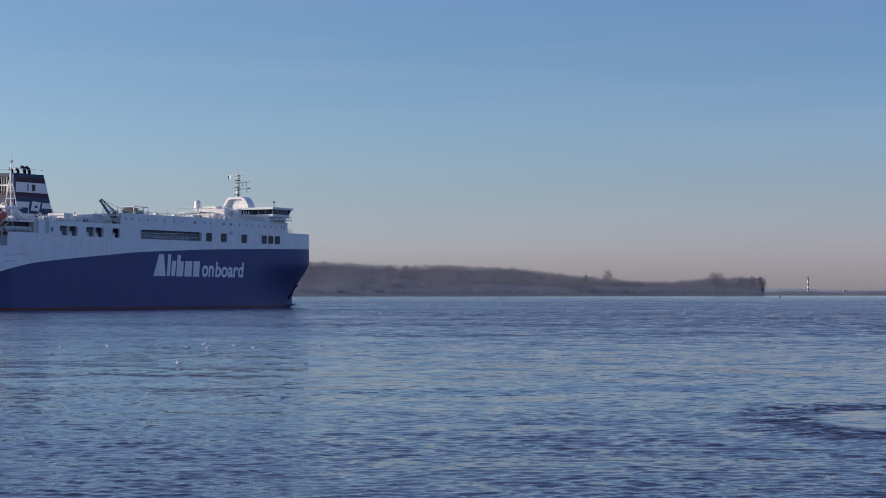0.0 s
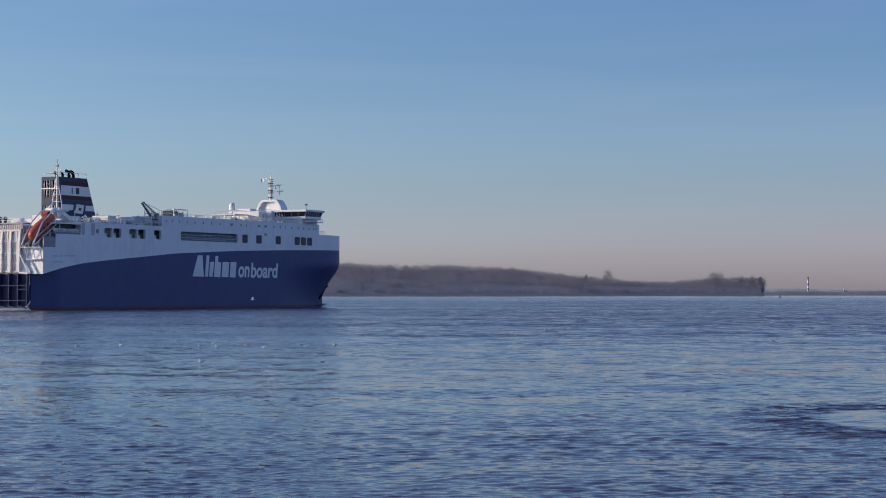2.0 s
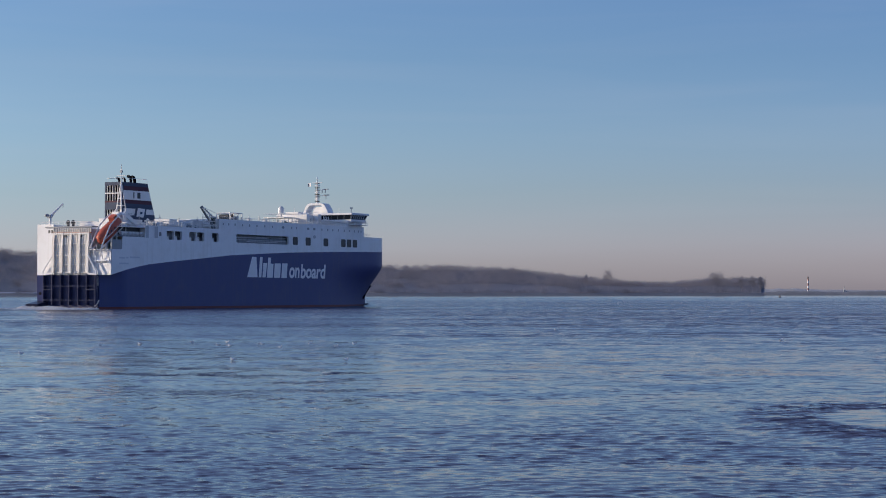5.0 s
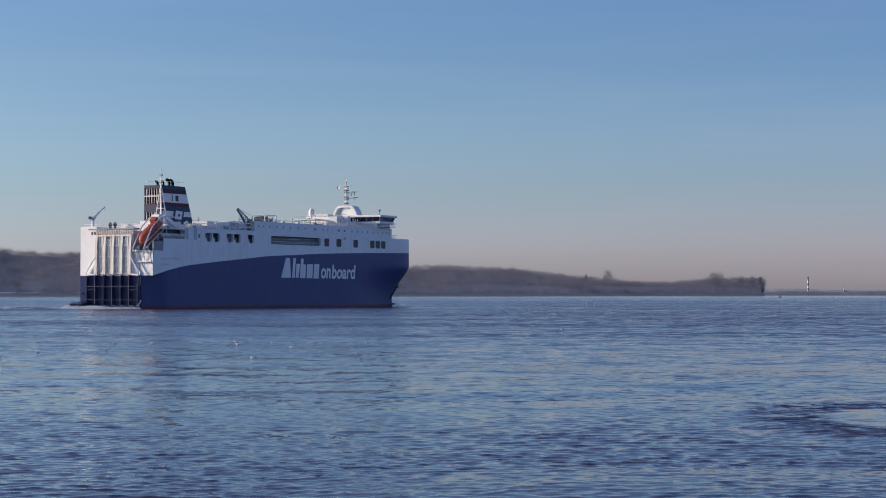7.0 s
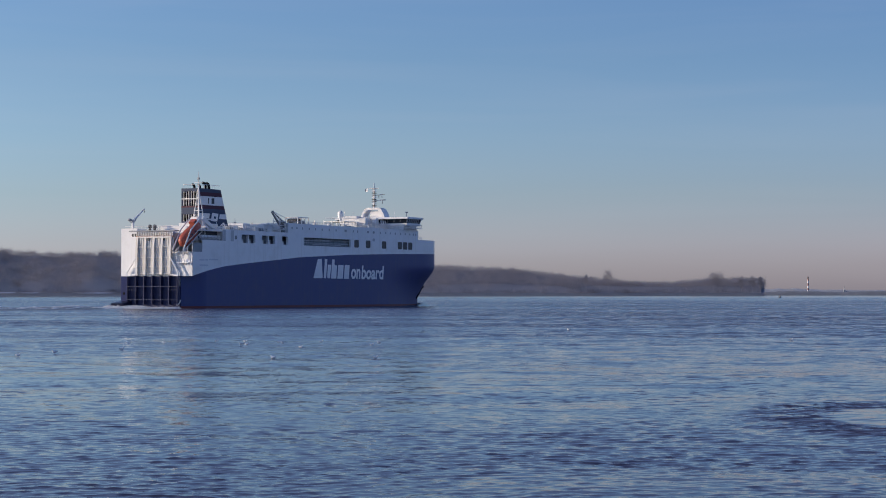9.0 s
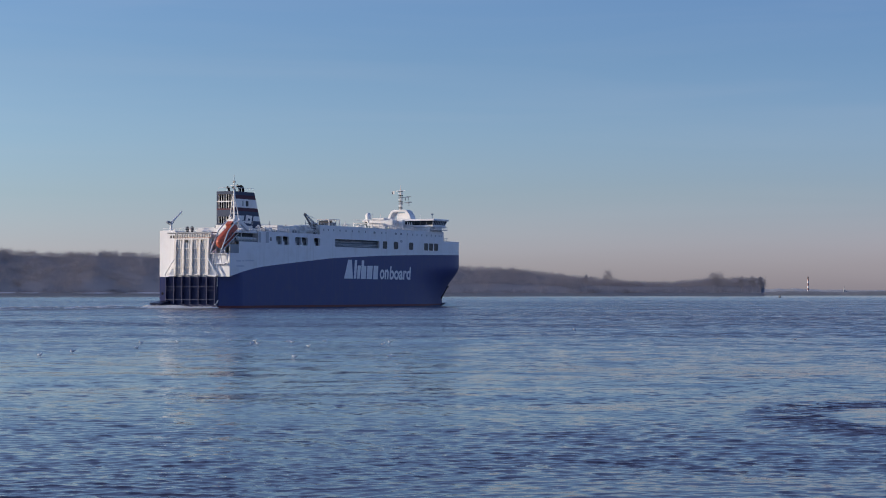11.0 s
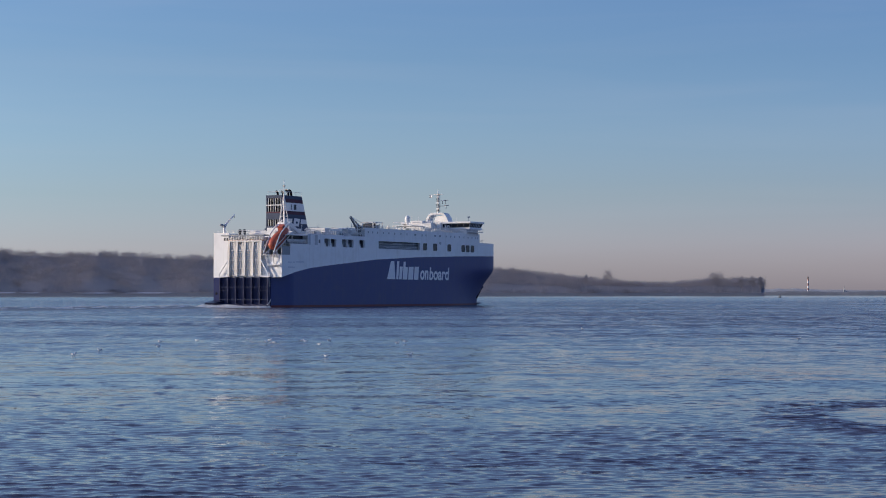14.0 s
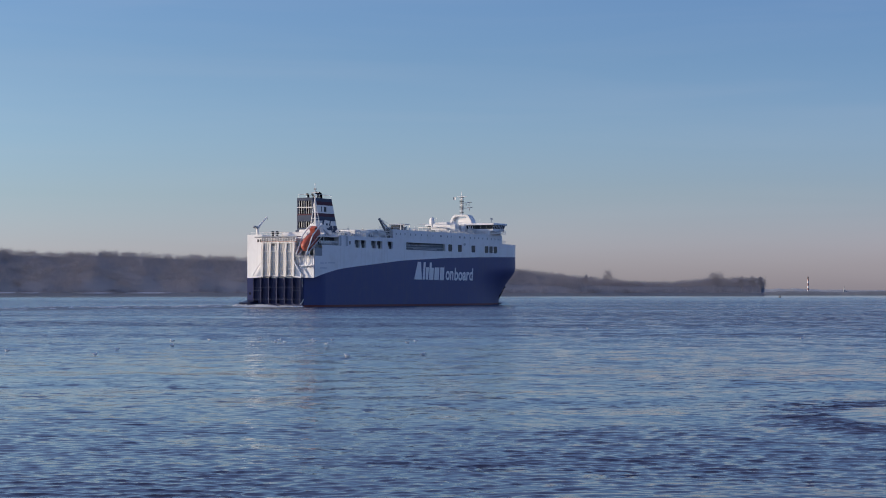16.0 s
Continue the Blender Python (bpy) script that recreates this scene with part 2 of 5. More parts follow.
    l.new(band.outputs["Result"], swell.inputs[1])
    amount = n.new("ShaderNodeMath")
    amount.operation = "MULTIPLY"
    l.new(open_water.outputs["Value"], amount.inputs[0])
    l.new(swell.outputs["Value"], amount.inputs[1])
    level = amount.outputs["Value"]
    if eddy:
        # a smooth boil inside a ring of fine chop
        place = math_node("MULTIPLY", math_node("SUBTRACT", co.outputs["Object"], (EDDY_X, EDDY_Y, 0.0)), (0.5 / EDDY_RX, 0.5 / EDDY_RY, 0.0))
        reach = n.new("ShaderNodeVectorMath")
        reach.operation = "LENGTH"
        l.new(place, reach.inputs[0])
        ring = n.new("ShaderNodeValToRGB")
        e = ring.color_ramp.elements
        e[0].position, e[0].color = 0.0, (0.7, 0.7, 0.7, 1)
        e[1].position, e[1].color = 0.72, (1, 1, 1, 1)
        for at, v in ((0.31, 0.6), (0.41, 4.6), (0.54, 4.6)):
            k = e.new(at)
            k.color = (v, v, v, 1)
        l.new(reach.outputs["Value"], ring.inputs["Fac"])
        more = n.new("ShaderNodeMath")
        more.operation = "MULTIPLY"
        l.new(level, more.inputs[0])
        l.new(ring.outputs["Color"], more.inputs[1])
        level = more.outputs["Value"]
    tilt = math_node("ADD", math_node("SCALE", math_node("SCALE", tilt, 0.6), level), math_node("SCALE", (0.0, -0.085, 0.0), times(level, ramped(sep.outputs["Y"], 45.0, 160.0, 0.0, 1.0))))

    # short steep ripples, in loose flocks, whose near faces stand up
    flock = ramped(field(0.10, 2.0, 0.45).outputs["Fac"], 0.36, 0.64, 0.12, 1.0)
    if eddy:
        flock = times(flock, ring.outputs["Color"])
    crisp = ramped(field(1.15, 2.0, 0.85).outputs["Fac"], 0.56, 0.635, 0.0, 0.155)
    fine = ramped(field(3.1, 2.0, 0.8).outputs["Fac"], 0.56, 0.66, 0.0, 0.075)
    if eddy:
        # the rim of the boil stands up all round
        tilt = math_node("ADD", tilt, math_node("SCALE", (0.0, -1.0, 0.0), ramped(ring.outputs["Color"], 1.2, 4.6, 0.0, 0.09)))
    for steep in (crisp, fine):
        tilt = math_node("ADD", tilt, math_node("SCALE", (0.0, -1.0, 0.0), times(steep, flock)))
    geo = n.new("ShaderNodeNewGeometry")
    l.new(math_node("NORMALIZE", math_node("ADD", geo.outputs["Normal"], tilt), (0.0, 0.0, 0.0)), b.inputs["Normal"])
    return m


WATER = water_material()
EDDY_WATER = water_material(True)


# ---- mesh helpers ----
def part(name, bm, mat, parent=None, label="", smooth=False):
    """Links a bmesh as one mesh object, under a thing or a part."""
    me = bpy.data.meshes.new(name)
    bm.to_mesh(me)
    bm.free()
    me.materials.append(mat)
    if smooth:
        for p in me.polygons:
            p.use_smooth = True
    ob = new(name, me)
    ob.parent = parent
    if label:
        ob["label"] = label
    return ob


def thing(name, label, category, group="", kind=""):
    return tagged(new(name), label, category, group, kind)


def raw(name, verts, faces, mat, parent=None, label="", smooth=False):
    me = bpy.data.meshes.new(name)
    me.from_pydata(verts, [], faces)
    me.materials.append(mat)
    if smooth:
        me.polygons.foreach_set("use_smooth", [True] * len(me.polygons))
    ob = new(name, me)
    ob.parent = parent
    if label:
        ob["label"] = label
    return ob


def box(x0, x1, y0, y1, z0, z1, bevel=0.0, bm=None):
    bm = bm or bmesh.new()
    made = bmesh.ops.create_cube(bm, size=1.0)["verts"]
    bmesh.ops.scale(bm, vec=(x1 - x0, y1 - y0, z1 - z0), verts=made)
    bmesh.ops.translate(bm, vec=((x0 + x1) / 2, (y0 + y1) / 2, (z0 + z1) / 2), verts=made)
    if bevel:
        edges = list({e for v in made for e in v.link_edges})
        bmesh.ops.bevel(bm, geom=edges, offset=bevel, segments=2, affect="EDGES", profile=0.5)
    return bm


def tube(a, b, r, r2=None, seg=8, bm=None):
    """A round bar from a to b."""
    bm = bm or bmesh.new()
    a, b = Vector(a), Vector(b)
    d = b - a
    m = Matrix.Translation((a + b) / 2) @ d.to_track_quat("Z", "Y").to_matrix().to_4x4()
    bmesh.ops.create_cone(bm, cap_ends=True, segments=seg, radius1=r, radius2=r if r2 is None else r2, depth=d.length, matrix=m)
    return bm


def tubes(points, r, seg=6, bm=None):
    bm = bm or bmesh.new()
    for a, b in zip(points, points[1:]):
        tube(a, b, r, seg=seg, bm=bm)
    return bm


def prism(outline, axis, lo, hi, bm=None):
    """A flat outline pushed along an axis. outline: points in the two other axes."""
    bm = bm or bmesh.new()
    def at(p, w):
        q = list(p)
        q.insert(axis, w)
        return q
    a = [bm.verts.new(at(p, lo)) for p in outline]
    b = [bm.verts.new(at(p, hi)) for p in outline]
    k = len(outline)
    bm.faces.new(a)
    bm.faces.new(b[::-1])
    for i in range(k):
        bm.faces.new((a[i], b[i], b[(i + 1) % k], a[(i + 1) % k]))
    bmesh.ops.recalc_face_normals(bm, faces=bm.faces)
    return bm


def ball(c, r, sx=1, sy=1, sz=1, seg=12, bm=None):
    bm = bm or bmesh.new()
    m = Matrix.Translation(c) @ Matrix.Diagonal((r * sx, r * sy, r * sz, 1))
    bmesh.ops.create_uvsphere(bm, u_segments=seg, v_segments=max(6, seg // 2 + 2), radius=1, matrix=m)
    return bm


def smooth_step(a, b, x):
    t = np.clip((x - a) / (b - a), 0, 1)
    return t * t * (3 - 2 * t)

# ---- river ----
def water_sheet(seed, eddy, label):
    """A sheet of rippled water, finer near the eye, that reaches the horizon."""
    rng = np.random.default_rng(seed)
    drop = np.concatenate([np.array([1500.0, 900.0, 600.0, 480.0]), np.arange(420.0, 150.0, -0.68), np.arange(150.0, 20.0, -0.9), np.arange(20.0, 2.3, -0.7), [2.37]])
    dist = 3.41 * 3442.85 / drop
    inner = np.tan(np.radians(np.linspace(-16.4, 16.4, 800)))
    outer = np.tan(np.radians(np.array([18, 21, 26, 34, 44, 55, 66, 76.0])))
    side = np.concatenate([-outer[::-1], inner, outer])
    D, S = np.meshgrid(dist, side, indexing="ij")
    X, Y = D * S, D.copy()
    step = np.abs(np.gradient(dist))[:, None]
    gust = np.zeros_like(X)
    for lam in (9.0, 17.0, 34.0, 70.0):
        for _ in range(3):
            a, ph = rng.uniform(0, np.pi), rng.uniform(0, 6.28)
            gust += np.sin(2 * np.pi * (X * 0.45 * np.cos(a) + Y * np.sin(a)) / lam + ph) / 3.2
    gust = np.clip(1.0 + 0.22 * gust, 0.45, 1.7)
    dome = 0.0
    # the slow eddy: a smooth boil inside a choppy ring
    er = np.sqrt(((X - EDDY_X) / EDDY_RX) ** 2 + ((Y - EDDY_Y) / EDDY_RY) ** 2)
    if eddy:
        gust = gust * (1.0 - 0.84 * np.exp(-(er / 0.8) ** 4) + 0.35 * np.exp(-((er - 1.0) / 0.3) ** 2))
        dome = 0.05 * np.exp(-(er / 1.4) ** 8)
    # narrow crests and broad troughs: points crowd towards the crests
    Z, PX_, PY_ = np.zeros_like(X), np.zeros_like(X), np.zeros_like(X)
    count = 80
    lam = np.exp(rng.uniform(np.log(0.12), np.log(0.95), count))
    way = rng.normal(1.47, 0.72, count)
    for k in range(count):
        kx, ky = np.cos(way[k]) * 2 * np.pi / lam[k], np.sin(way[k]) * 2 * np.pi / lam[k]
        fade = np.clip((lam[k] / (2.2 * step)) - 0.6, 0, 1)
        amp = 0.0145 * lam[k] / (2 * np.pi) * rng.uniform(0.5, 1.5)
        phase = kx * X + ky * Y + rng.uniform(0, 6.28)
        size = amp * fade * gust
        Z += size * np.sin(phase)
        near = 1.7 * size * np.cos(phase)
        PX_ += near * np.cos(way[k])
        PY_ += near * np.sin(way[k])
    for lam in (5.0, 8.0, 13.0, 21.0, 34.0):
        for _ in range(2):
            a, ph = rng.normal(1.4, 0.7), rng.uniform(0, 6.28)
            fade = np.clip((lam / (2.2 * step)) - 0.6, 0, 1)
            Z += 0.0022 * lam / 6.28 * 3 * fade * np.sin(2 * np.pi * (X * np.cos(a) + Y * np.sin(a)) / lam + ph)
    Z += dome
    # wind from the far side leans the crests towards the near bank
    X, Y = X + PX_, Y + PY_ - 1.5 * (Z - dome)
    r, c = X.shape
    me = bpy.data.meshes.new("river")
    me.vertices.add(r * c)
    me.vertices.foreach_set("co", np.stack([X, Y, Z], -1).astype(np.float32).ravel())
    i = (np.arange(r - 1)[:, None] * c + np.arange(c - 1)[None]).ravel()
    quads = np.stack([i, i + 1, i + c + 1, i + c], -1).astype(np.int32)
    me.loops.add(quads.size)
    me.loops.foreach_set("vertex_index", quads.ravel())
    me.polygons.add(len(quads))
    me.polygons.foreach_set("loop_start", np.arange(0, quads.size, 4, dtype=np.int32))
    me.polygons.foreach_set("use_smooth", np.ones(len(quads), dtype=bool))
    me.update(calc_edges=True)
    me.validate()
    me.materials.append(EDDY_WATER if eddy else WATER)
    return tagged(new("water", me), label, "river", kind="structure")


# two wave trains run through each other, so that the surface never stands still
river = water_sheet(4, True, "rippled blue river water with a slow eddy")
chop = water_sheet(9, False, "wind ripples that run across the river")


def near_bank():
    """The shelving bank on which the camera stands."""
    rng = random.Random(2)
    out = [(11.0, -0.9), (8.5, -0.3), (6.0, 0.35), (3.0, 1.1), (0.0, 1.7), (-4.0, 2.2), (-12.0, 2.7), (-40.0, 3.0), (-160.0, 3.2), (-700.0, 3.4)]
    xs = [x * abs(x) / 40.0 for x in range(-160, 161, 8)]
    verts = [(x, y, z + (rng.uniform(-0.06, 0.06) if y > -10 else 0.0)) for x in xs for y, z in out]
    k = len(out)
    faces = [(i * k + j, i * k + j + 1, (i + 1) * k + j + 1, (i + 1) * k + j) for i in range(len(xs) - 1) for j in range(k - 1)]
    tagged(raw("near_bank", verts, faces, SHINGLE, smooth=True), "shelving grassy shingle bank of the river", "river bank", kind="structure")


near_bank()

# ---- far bank ----
PX = 1.0 / 3442.85
BANK_AT = np.array([-400, 0, 30, 100, 190, 260, 330, 400, 480, 548, 600, 650, 740, 780, 850, 920, 960, 1010, 1065, 1120, 1180, 1250, 1310, 1345])
BANK_UP = np.array([86, 88, 84, 80, 82, 79, 75, 72, 68, 63, 60, 57, 54, 56, 52, 49, 43, 36, 31, 23, 22, 29, 31, 31])


def bank_line(s):
    """Distance of the far shore for a sideways slope s."""
    return 3300.0 + 700.0 * s


def bank_top(s):
    """Height of the tree tops over the river."""
    return 3.41 + np.interp(s / PX + 784, BANK_AT, BANK_UP) * PX * bank_line(s)


def slope(s, e, rise):
    """Height of the bank's ground e metres in from the shore: a steady, uneven climb."""
    roll = e + 10.0 * math.sin(s * 95.0) + 8.0 * math.sin(s * 240.0 + 1.0)
    f = min(1.0, max(0.0, (roll - 22.0) / 215.0)) * float(smooth_step(20, 45, e))
    return 6.0 + (rise - 6.0) * f


def far_bank():
    ss = np.linspace(-0.40, 0.1652, 150)
    rng = np.random.default_rng(8)
    deep = [-6, 0, 6, 14, 22, 40, 70, 100, 140, 180, 220, 260, 420]
    verts, faces = [], []
    for i, s in enumerate(ss):
        d0 = bank_line(s)
        rise = max(7.0, bank_top(s) - 19.0)
        shore = {-6: -0.6, 0: 0.3, 6: 2.4, 14: 4.4, 22: 6.0}
        for k, e in enumerate(deep):
            z = shore[e] if e in shore else slope(s, e, rise) + rng.uniform(-0.8, 0.8)
            verts.append((s * (d0 + e), d0 + e, z))
    k = len(deep)
    for i in range(len(ss) - 1):
        for j in range(k - 1):
            a = i * k + j
            faces.append((a, a + k, a + k + 1, a + 1))
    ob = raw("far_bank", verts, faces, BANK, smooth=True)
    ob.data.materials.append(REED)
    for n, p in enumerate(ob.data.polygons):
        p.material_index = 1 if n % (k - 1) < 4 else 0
    return tagged(ob, "wooded winter river bank across the water", "river bank", kind="structure")


far_bank()


def foreshore():
    """Pale sand and shore ice in strips at the water's edge."""
    for n, (a, b, up, wide) in enumerate(((-40, 30, 4.0, 2.4), (34, 70, 3.0, 2.0), (125, 205, 1.0, 2.2), (222, 305, 1.6, 2.0))):
        s0, s1 = (a - 784) * PX, (b - 784) * PX
        verts, faces = [], []
        rng = random.Random(n)
        count = 24
        for i in range(count + 1):
            s = s0 + (s1 - s0) * i / count
            d = bank_line(s)
            taper = math.sin(math.pi * i / count) ** 0.5 * rng.uniform(0.6, 1.0)
            mid = 15.0 + up * 0.6
            for e in (mid - 5.5 * taper - 0.3, mid, mid + 5.5 * taper + 0.3):
                verts.append((s * (d + e), d + e, 4.4 + (e - 14) * 0.2 + 0.3))
        for i in range(count):
            for j in range(2):
                q = i * 3 + j
                faces.append((q, q + 3, q + 4, q + 1))
        tagged(raw("foreshore", verts, faces, SAND), "pale sandy strip of foreshore at the far bank", "beach", kind="structure")


foreshore()


def twigs(rng, base, height, spread, count, verts, faces, width=0.35):
    """A bare tree: a tapered stem and thin twigs that fan up and out."""
    x, y, z = base
    def blade(p, q, w):
        i = len(verts)
        a = rng.uniform(-0.55, 0.55)
        ox, oy = math.cos(a) * w / 2, math.sin(a) * w / 2
        verts.extend([(p[0] - ox, p[1] - oy, p[2]), (p[0] + ox, p[1] + oy, p[2]), (q[0] + ox * 0.3, q[1] + oy * 0.3, q[2]), (q[0] - ox * 0.3, q[1] - oy * 0.3, q[2])])
        faces.append((i, i + 1, i + 2, i + 3))
    for _ in range(2):
        blade((x, y, z), (x + rng.uniform(-.3, .3), y, z + height * 0.8), width * 1.1)
    for _ in range(count):
        a, e, far = rng.uniform(0, 2 * math.pi), rng.uniform(-0.9, 1.0), rng.uniform(0.45, 1.0) ** 0.6
        r = spread * far * math.sqrt(max(0.05, 1 - e * e))
        q = (x + math.cos(a) * r, y + math.sin(a) * r, z + height * (0.60 + 0.40 * e * far))
        drop = height * rng.uniform(0.12, 0.3)
        g = a + rng.uniform(-0.9, 0.9)
        p = (x + math.cos(g) * r * 0.45, y + math.sin(g) * r * 0.45, max(z + height * 0.1, q[2] - drop * rng.uniform(0.1, 1.0)))
        blade(p, q, width * rng.uniform(0.6, 1.4))


def far_woods():
    rng = random.Random(21)
    verts, faces = [], []
    def ground(s, e):
        return slope(s, e, max(7.0, bank_top(s) - 19.0))

    # twig mass inside the wood: soft sheet well under the tree tops, lightening gaps
    mass, mass_faces = [], []
    lumps = [(rng.uniform(0, 6.28), rng.uniform(0, 6.28), 6.28 / w, h) for w, h in ((7.0, 0.8), (11.0, 1.0), (17.0, 1.2), (29.0, 1.2), (53.0, 1.0))]
    rows = (20.0, 25.0, 31.0, 38.0, 47.0, 58.0, 73.0, 90.0, 110.0, 132.0, 156.0, 182.0, 210.0, 240.0, 272.0, 300.0)
    count = 620
    for i in range(count + 1):
        s = -0.36 + 0.5235 * i / count
        for e in rows:
            d, g = bank_line(s) + e, ground(s, e)
            roll = sum(h * math.sin(s * 3300.0 * k + a) * math.sin(e * k + b) for a, b, k, h in lumps)
            h = (min(11.0, max(0.6, bank_top(s) - g - 8.0)) + 0.16 * roll) * float(smooth_step(18.0, 40.0, e))
            mass.append((s * d, d, g - 0.6 + max(0.0, h)))
    k = len(rows)
    for i in range(count):
        for j in range(k - 1):
            q = i * k + j
            mass_faces.append((q, q + k, q + k + 1, q + 1))
    for _ in range(4500):
        s, e = rng.uniform(-0.36, 0.1645), 26 + 270 * rng.random() ** 0.85
        d, g = bank_line(s) + e, ground(s, e) - 0.5
        h = min(rng.uniform(16, 27), max(6.0, bank_top(s) - g + rng.uniform(-1.0, 4.0)))
        twigs(rng, (s * d, d, g), h * 1.04, h * rng.uniform(0.40, 0.60), 80, verts, faces, 0.24)
    # undergrowth fills the slope below the crowns
    low, low_faces = [], []
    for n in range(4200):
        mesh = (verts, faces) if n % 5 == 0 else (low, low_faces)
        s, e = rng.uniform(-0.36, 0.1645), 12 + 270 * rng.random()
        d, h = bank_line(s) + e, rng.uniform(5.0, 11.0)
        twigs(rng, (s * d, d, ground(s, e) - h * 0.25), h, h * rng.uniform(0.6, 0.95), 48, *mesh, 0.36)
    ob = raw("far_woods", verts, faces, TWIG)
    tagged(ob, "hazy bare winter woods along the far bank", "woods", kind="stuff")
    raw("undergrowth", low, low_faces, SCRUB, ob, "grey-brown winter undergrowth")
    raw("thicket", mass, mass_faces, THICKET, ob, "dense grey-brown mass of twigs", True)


far_woods()


def lone_tree(px, top, spread, seed):
    rng = random.Random(seed)
    s = (px - 784) * PX
    d = bank_line(s) + 20
    h = top * PX * d + 3.41 - 2.5
    root = thing("tree", "tall bare winter tree above the far bank", "tree", "tall bare trees of the far bank")
    root.location = (s * d, d, 2.2)
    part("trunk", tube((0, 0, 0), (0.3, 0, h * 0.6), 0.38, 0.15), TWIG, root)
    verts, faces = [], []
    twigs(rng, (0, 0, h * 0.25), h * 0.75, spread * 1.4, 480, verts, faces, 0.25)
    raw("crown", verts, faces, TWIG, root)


lone_tree(1076, 46, 8.5, 1)
lone_tree(1262, 42, 9.5, 2)
lone_tree(1274, 41, 8.0, 9)
lone_tree(1037, 36.5, 5.0, 3)
lone_tree(1312, 33, 5.5, 4)
lone_tree(1332, 34, 5.5, 5)
lone_tree(1345, 33, 4.5, 6)


def far_lowland():
    """Low wooded shore and a pale ridge where the river bends away."""
    for name, d, lo, hi, base, amp, seed in (("far_lowland", 4150.0, 0.150, 0.42, 8.6, 1.6, 3), ("far_ridge", 4800.0, 0.10, 0.42, 15.5, 2.2, 5)):
        rng = random.Random(seed)
        verts, faces = [], []
        count = 120
        for i in range(count + 1):
            s = lo + (hi - lo) * i / count
            up = base + amp * (math.sin(i * 0.33 + seed) * 0.5 + rng.uniform(-0.5, 0.5))
            if name == "far_ridge":
                up *= 1.0 - 0.25 * float(smooth_step(0.18, 0.24, s))
            verts += [(s * d, d, -0.5), (s * (d + 10), d + 10, up * 0.75), (s * (d + 60), d + 60, up), (s * (d + 150), d + 150, up * 0.9)]
        for i in range(count):
            for j in range(3):
                q = i * 4 + j
                faces.append((q, q + 4, q + 5, q + 1))
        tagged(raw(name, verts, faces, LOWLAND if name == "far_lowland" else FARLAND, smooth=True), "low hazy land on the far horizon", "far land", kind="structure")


far_lowland()


def lighthouse():
    d, s = 4260.0, (1430 - 784) * PX
    root = thing("lighthouse", "red and white banded steel lighthouse on the far shore", "lighthouse")
    root.location = (s * d, d, 0)
    z0, z1, n = 0.0, 37.5, 7
    for k in range(n):
        a, b = z0 + (z1 - z0) * k / n, z0 + (z1 - z0) * (k + 1) / n
        r = lambda z: 2.7 - 1.1 * z / z1
        part("tower_band", tube((0, 0, a), (0, 0, b), r(a), r(b), 16), HAZE_RED if k % 2 == 0 else OFF_WHITE, root, "red band" if k % 2 == 0 else "white band")
    part("gallery", tube((0, 0, z1), (0, 0, z1 + 0.6), 3.0, seg=16), DARK, root)
    part("lantern", tube((0, 0, z1 + 0.6), (0, 0, z1 + 3.2), 1.5, seg=12), DARK, root)
    part("lantern_roof", tube((0, 0, z1 + 3.2), (0, 0, z1 + 4.6), 1.9, 0.2, 12), HAZE_RED, root)


lighthouse()


def church():
    d, s = 4262.0, (1494 - 784) * PX
    root = thing("church", "distant church with a pointed spire", "church")
    root.location = (s * d, d, 0)
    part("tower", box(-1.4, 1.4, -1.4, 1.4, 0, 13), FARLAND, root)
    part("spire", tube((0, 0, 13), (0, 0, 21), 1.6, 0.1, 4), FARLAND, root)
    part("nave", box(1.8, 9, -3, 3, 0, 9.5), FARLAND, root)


church()


def buoy():
    root = thing("buoy", "small dark channel buoy on the water", "buoy")
    d = 1750.0
    root.location = ((1380 - 784) * PX * d, d, 0)
    part("float", tube((0, 0, -0.3), (0, 0, 0.7), 1.3, 1.1, 14), DARK, root)
    part("tower", tube((0, 0, 0.7), (0, 0, 2.6), 0.7, 0.25, 10), DARK, root)


buoy()
# ---- the ship: x forward from the stern, y to port, z up from the waterline ----
HALF = 10.3
ship = thing("cargo_ship", "navy and white roll-on roll-off cargo ship under way on the river", "ship")
WAVE_A = np.array([0, 1.8, 7.5, 13.5, 19.6, 25.8, 38.9, 47.0, 72.6, 95.0, 108.0, 128.6])
WAVE_Z = np.array([7.6, 8.0, 9.2, 10.05, 10.6, 11.1, 12.1, 12.75, 13.85, 14.45, 14.7, 15.0])


def half_breadth(a, z):
    """Half the hull's breadth at a metres from the stern, z over the water."""
    def curve(a0, a1, n, m):
        u = np.clip((a - a0) / (a1 - a0), 0, 1)
        return HALF * np.maximum(0.0, 1 - u ** n) ** (1.0 / m)
    deck = curve(112.0, 128.6, 2.5, 2.5)
    line = curve(84.0, 127.6, 1.9, 1.15)
    t = float(np.interp(z, (0.0, 1.2, 2.5, 4.5, 6.3, 7.6, 8.8, 9.8, 10.6, 11.4), (0.0, 0.02, 0.09, 0.24, 0.43, 0.61, 0.78, 0.90, 0.97, 1.0)))
    return (1 - t) * line + t * deck


WIN_LO, WIN_HI = 15.78, 17.92
WINDOWS = [(20.5, 23.45), (23.65, 26.6), (29.4, 32.35), (32.55, 35.5), (38.6, 41.45), (48.9, 72.6),
           (74.4, 77.0), (80.5, 83.2), (89.3, 91.9), (98.2, 100.8), (101.2, 103.75), (104.2, 106.8)]


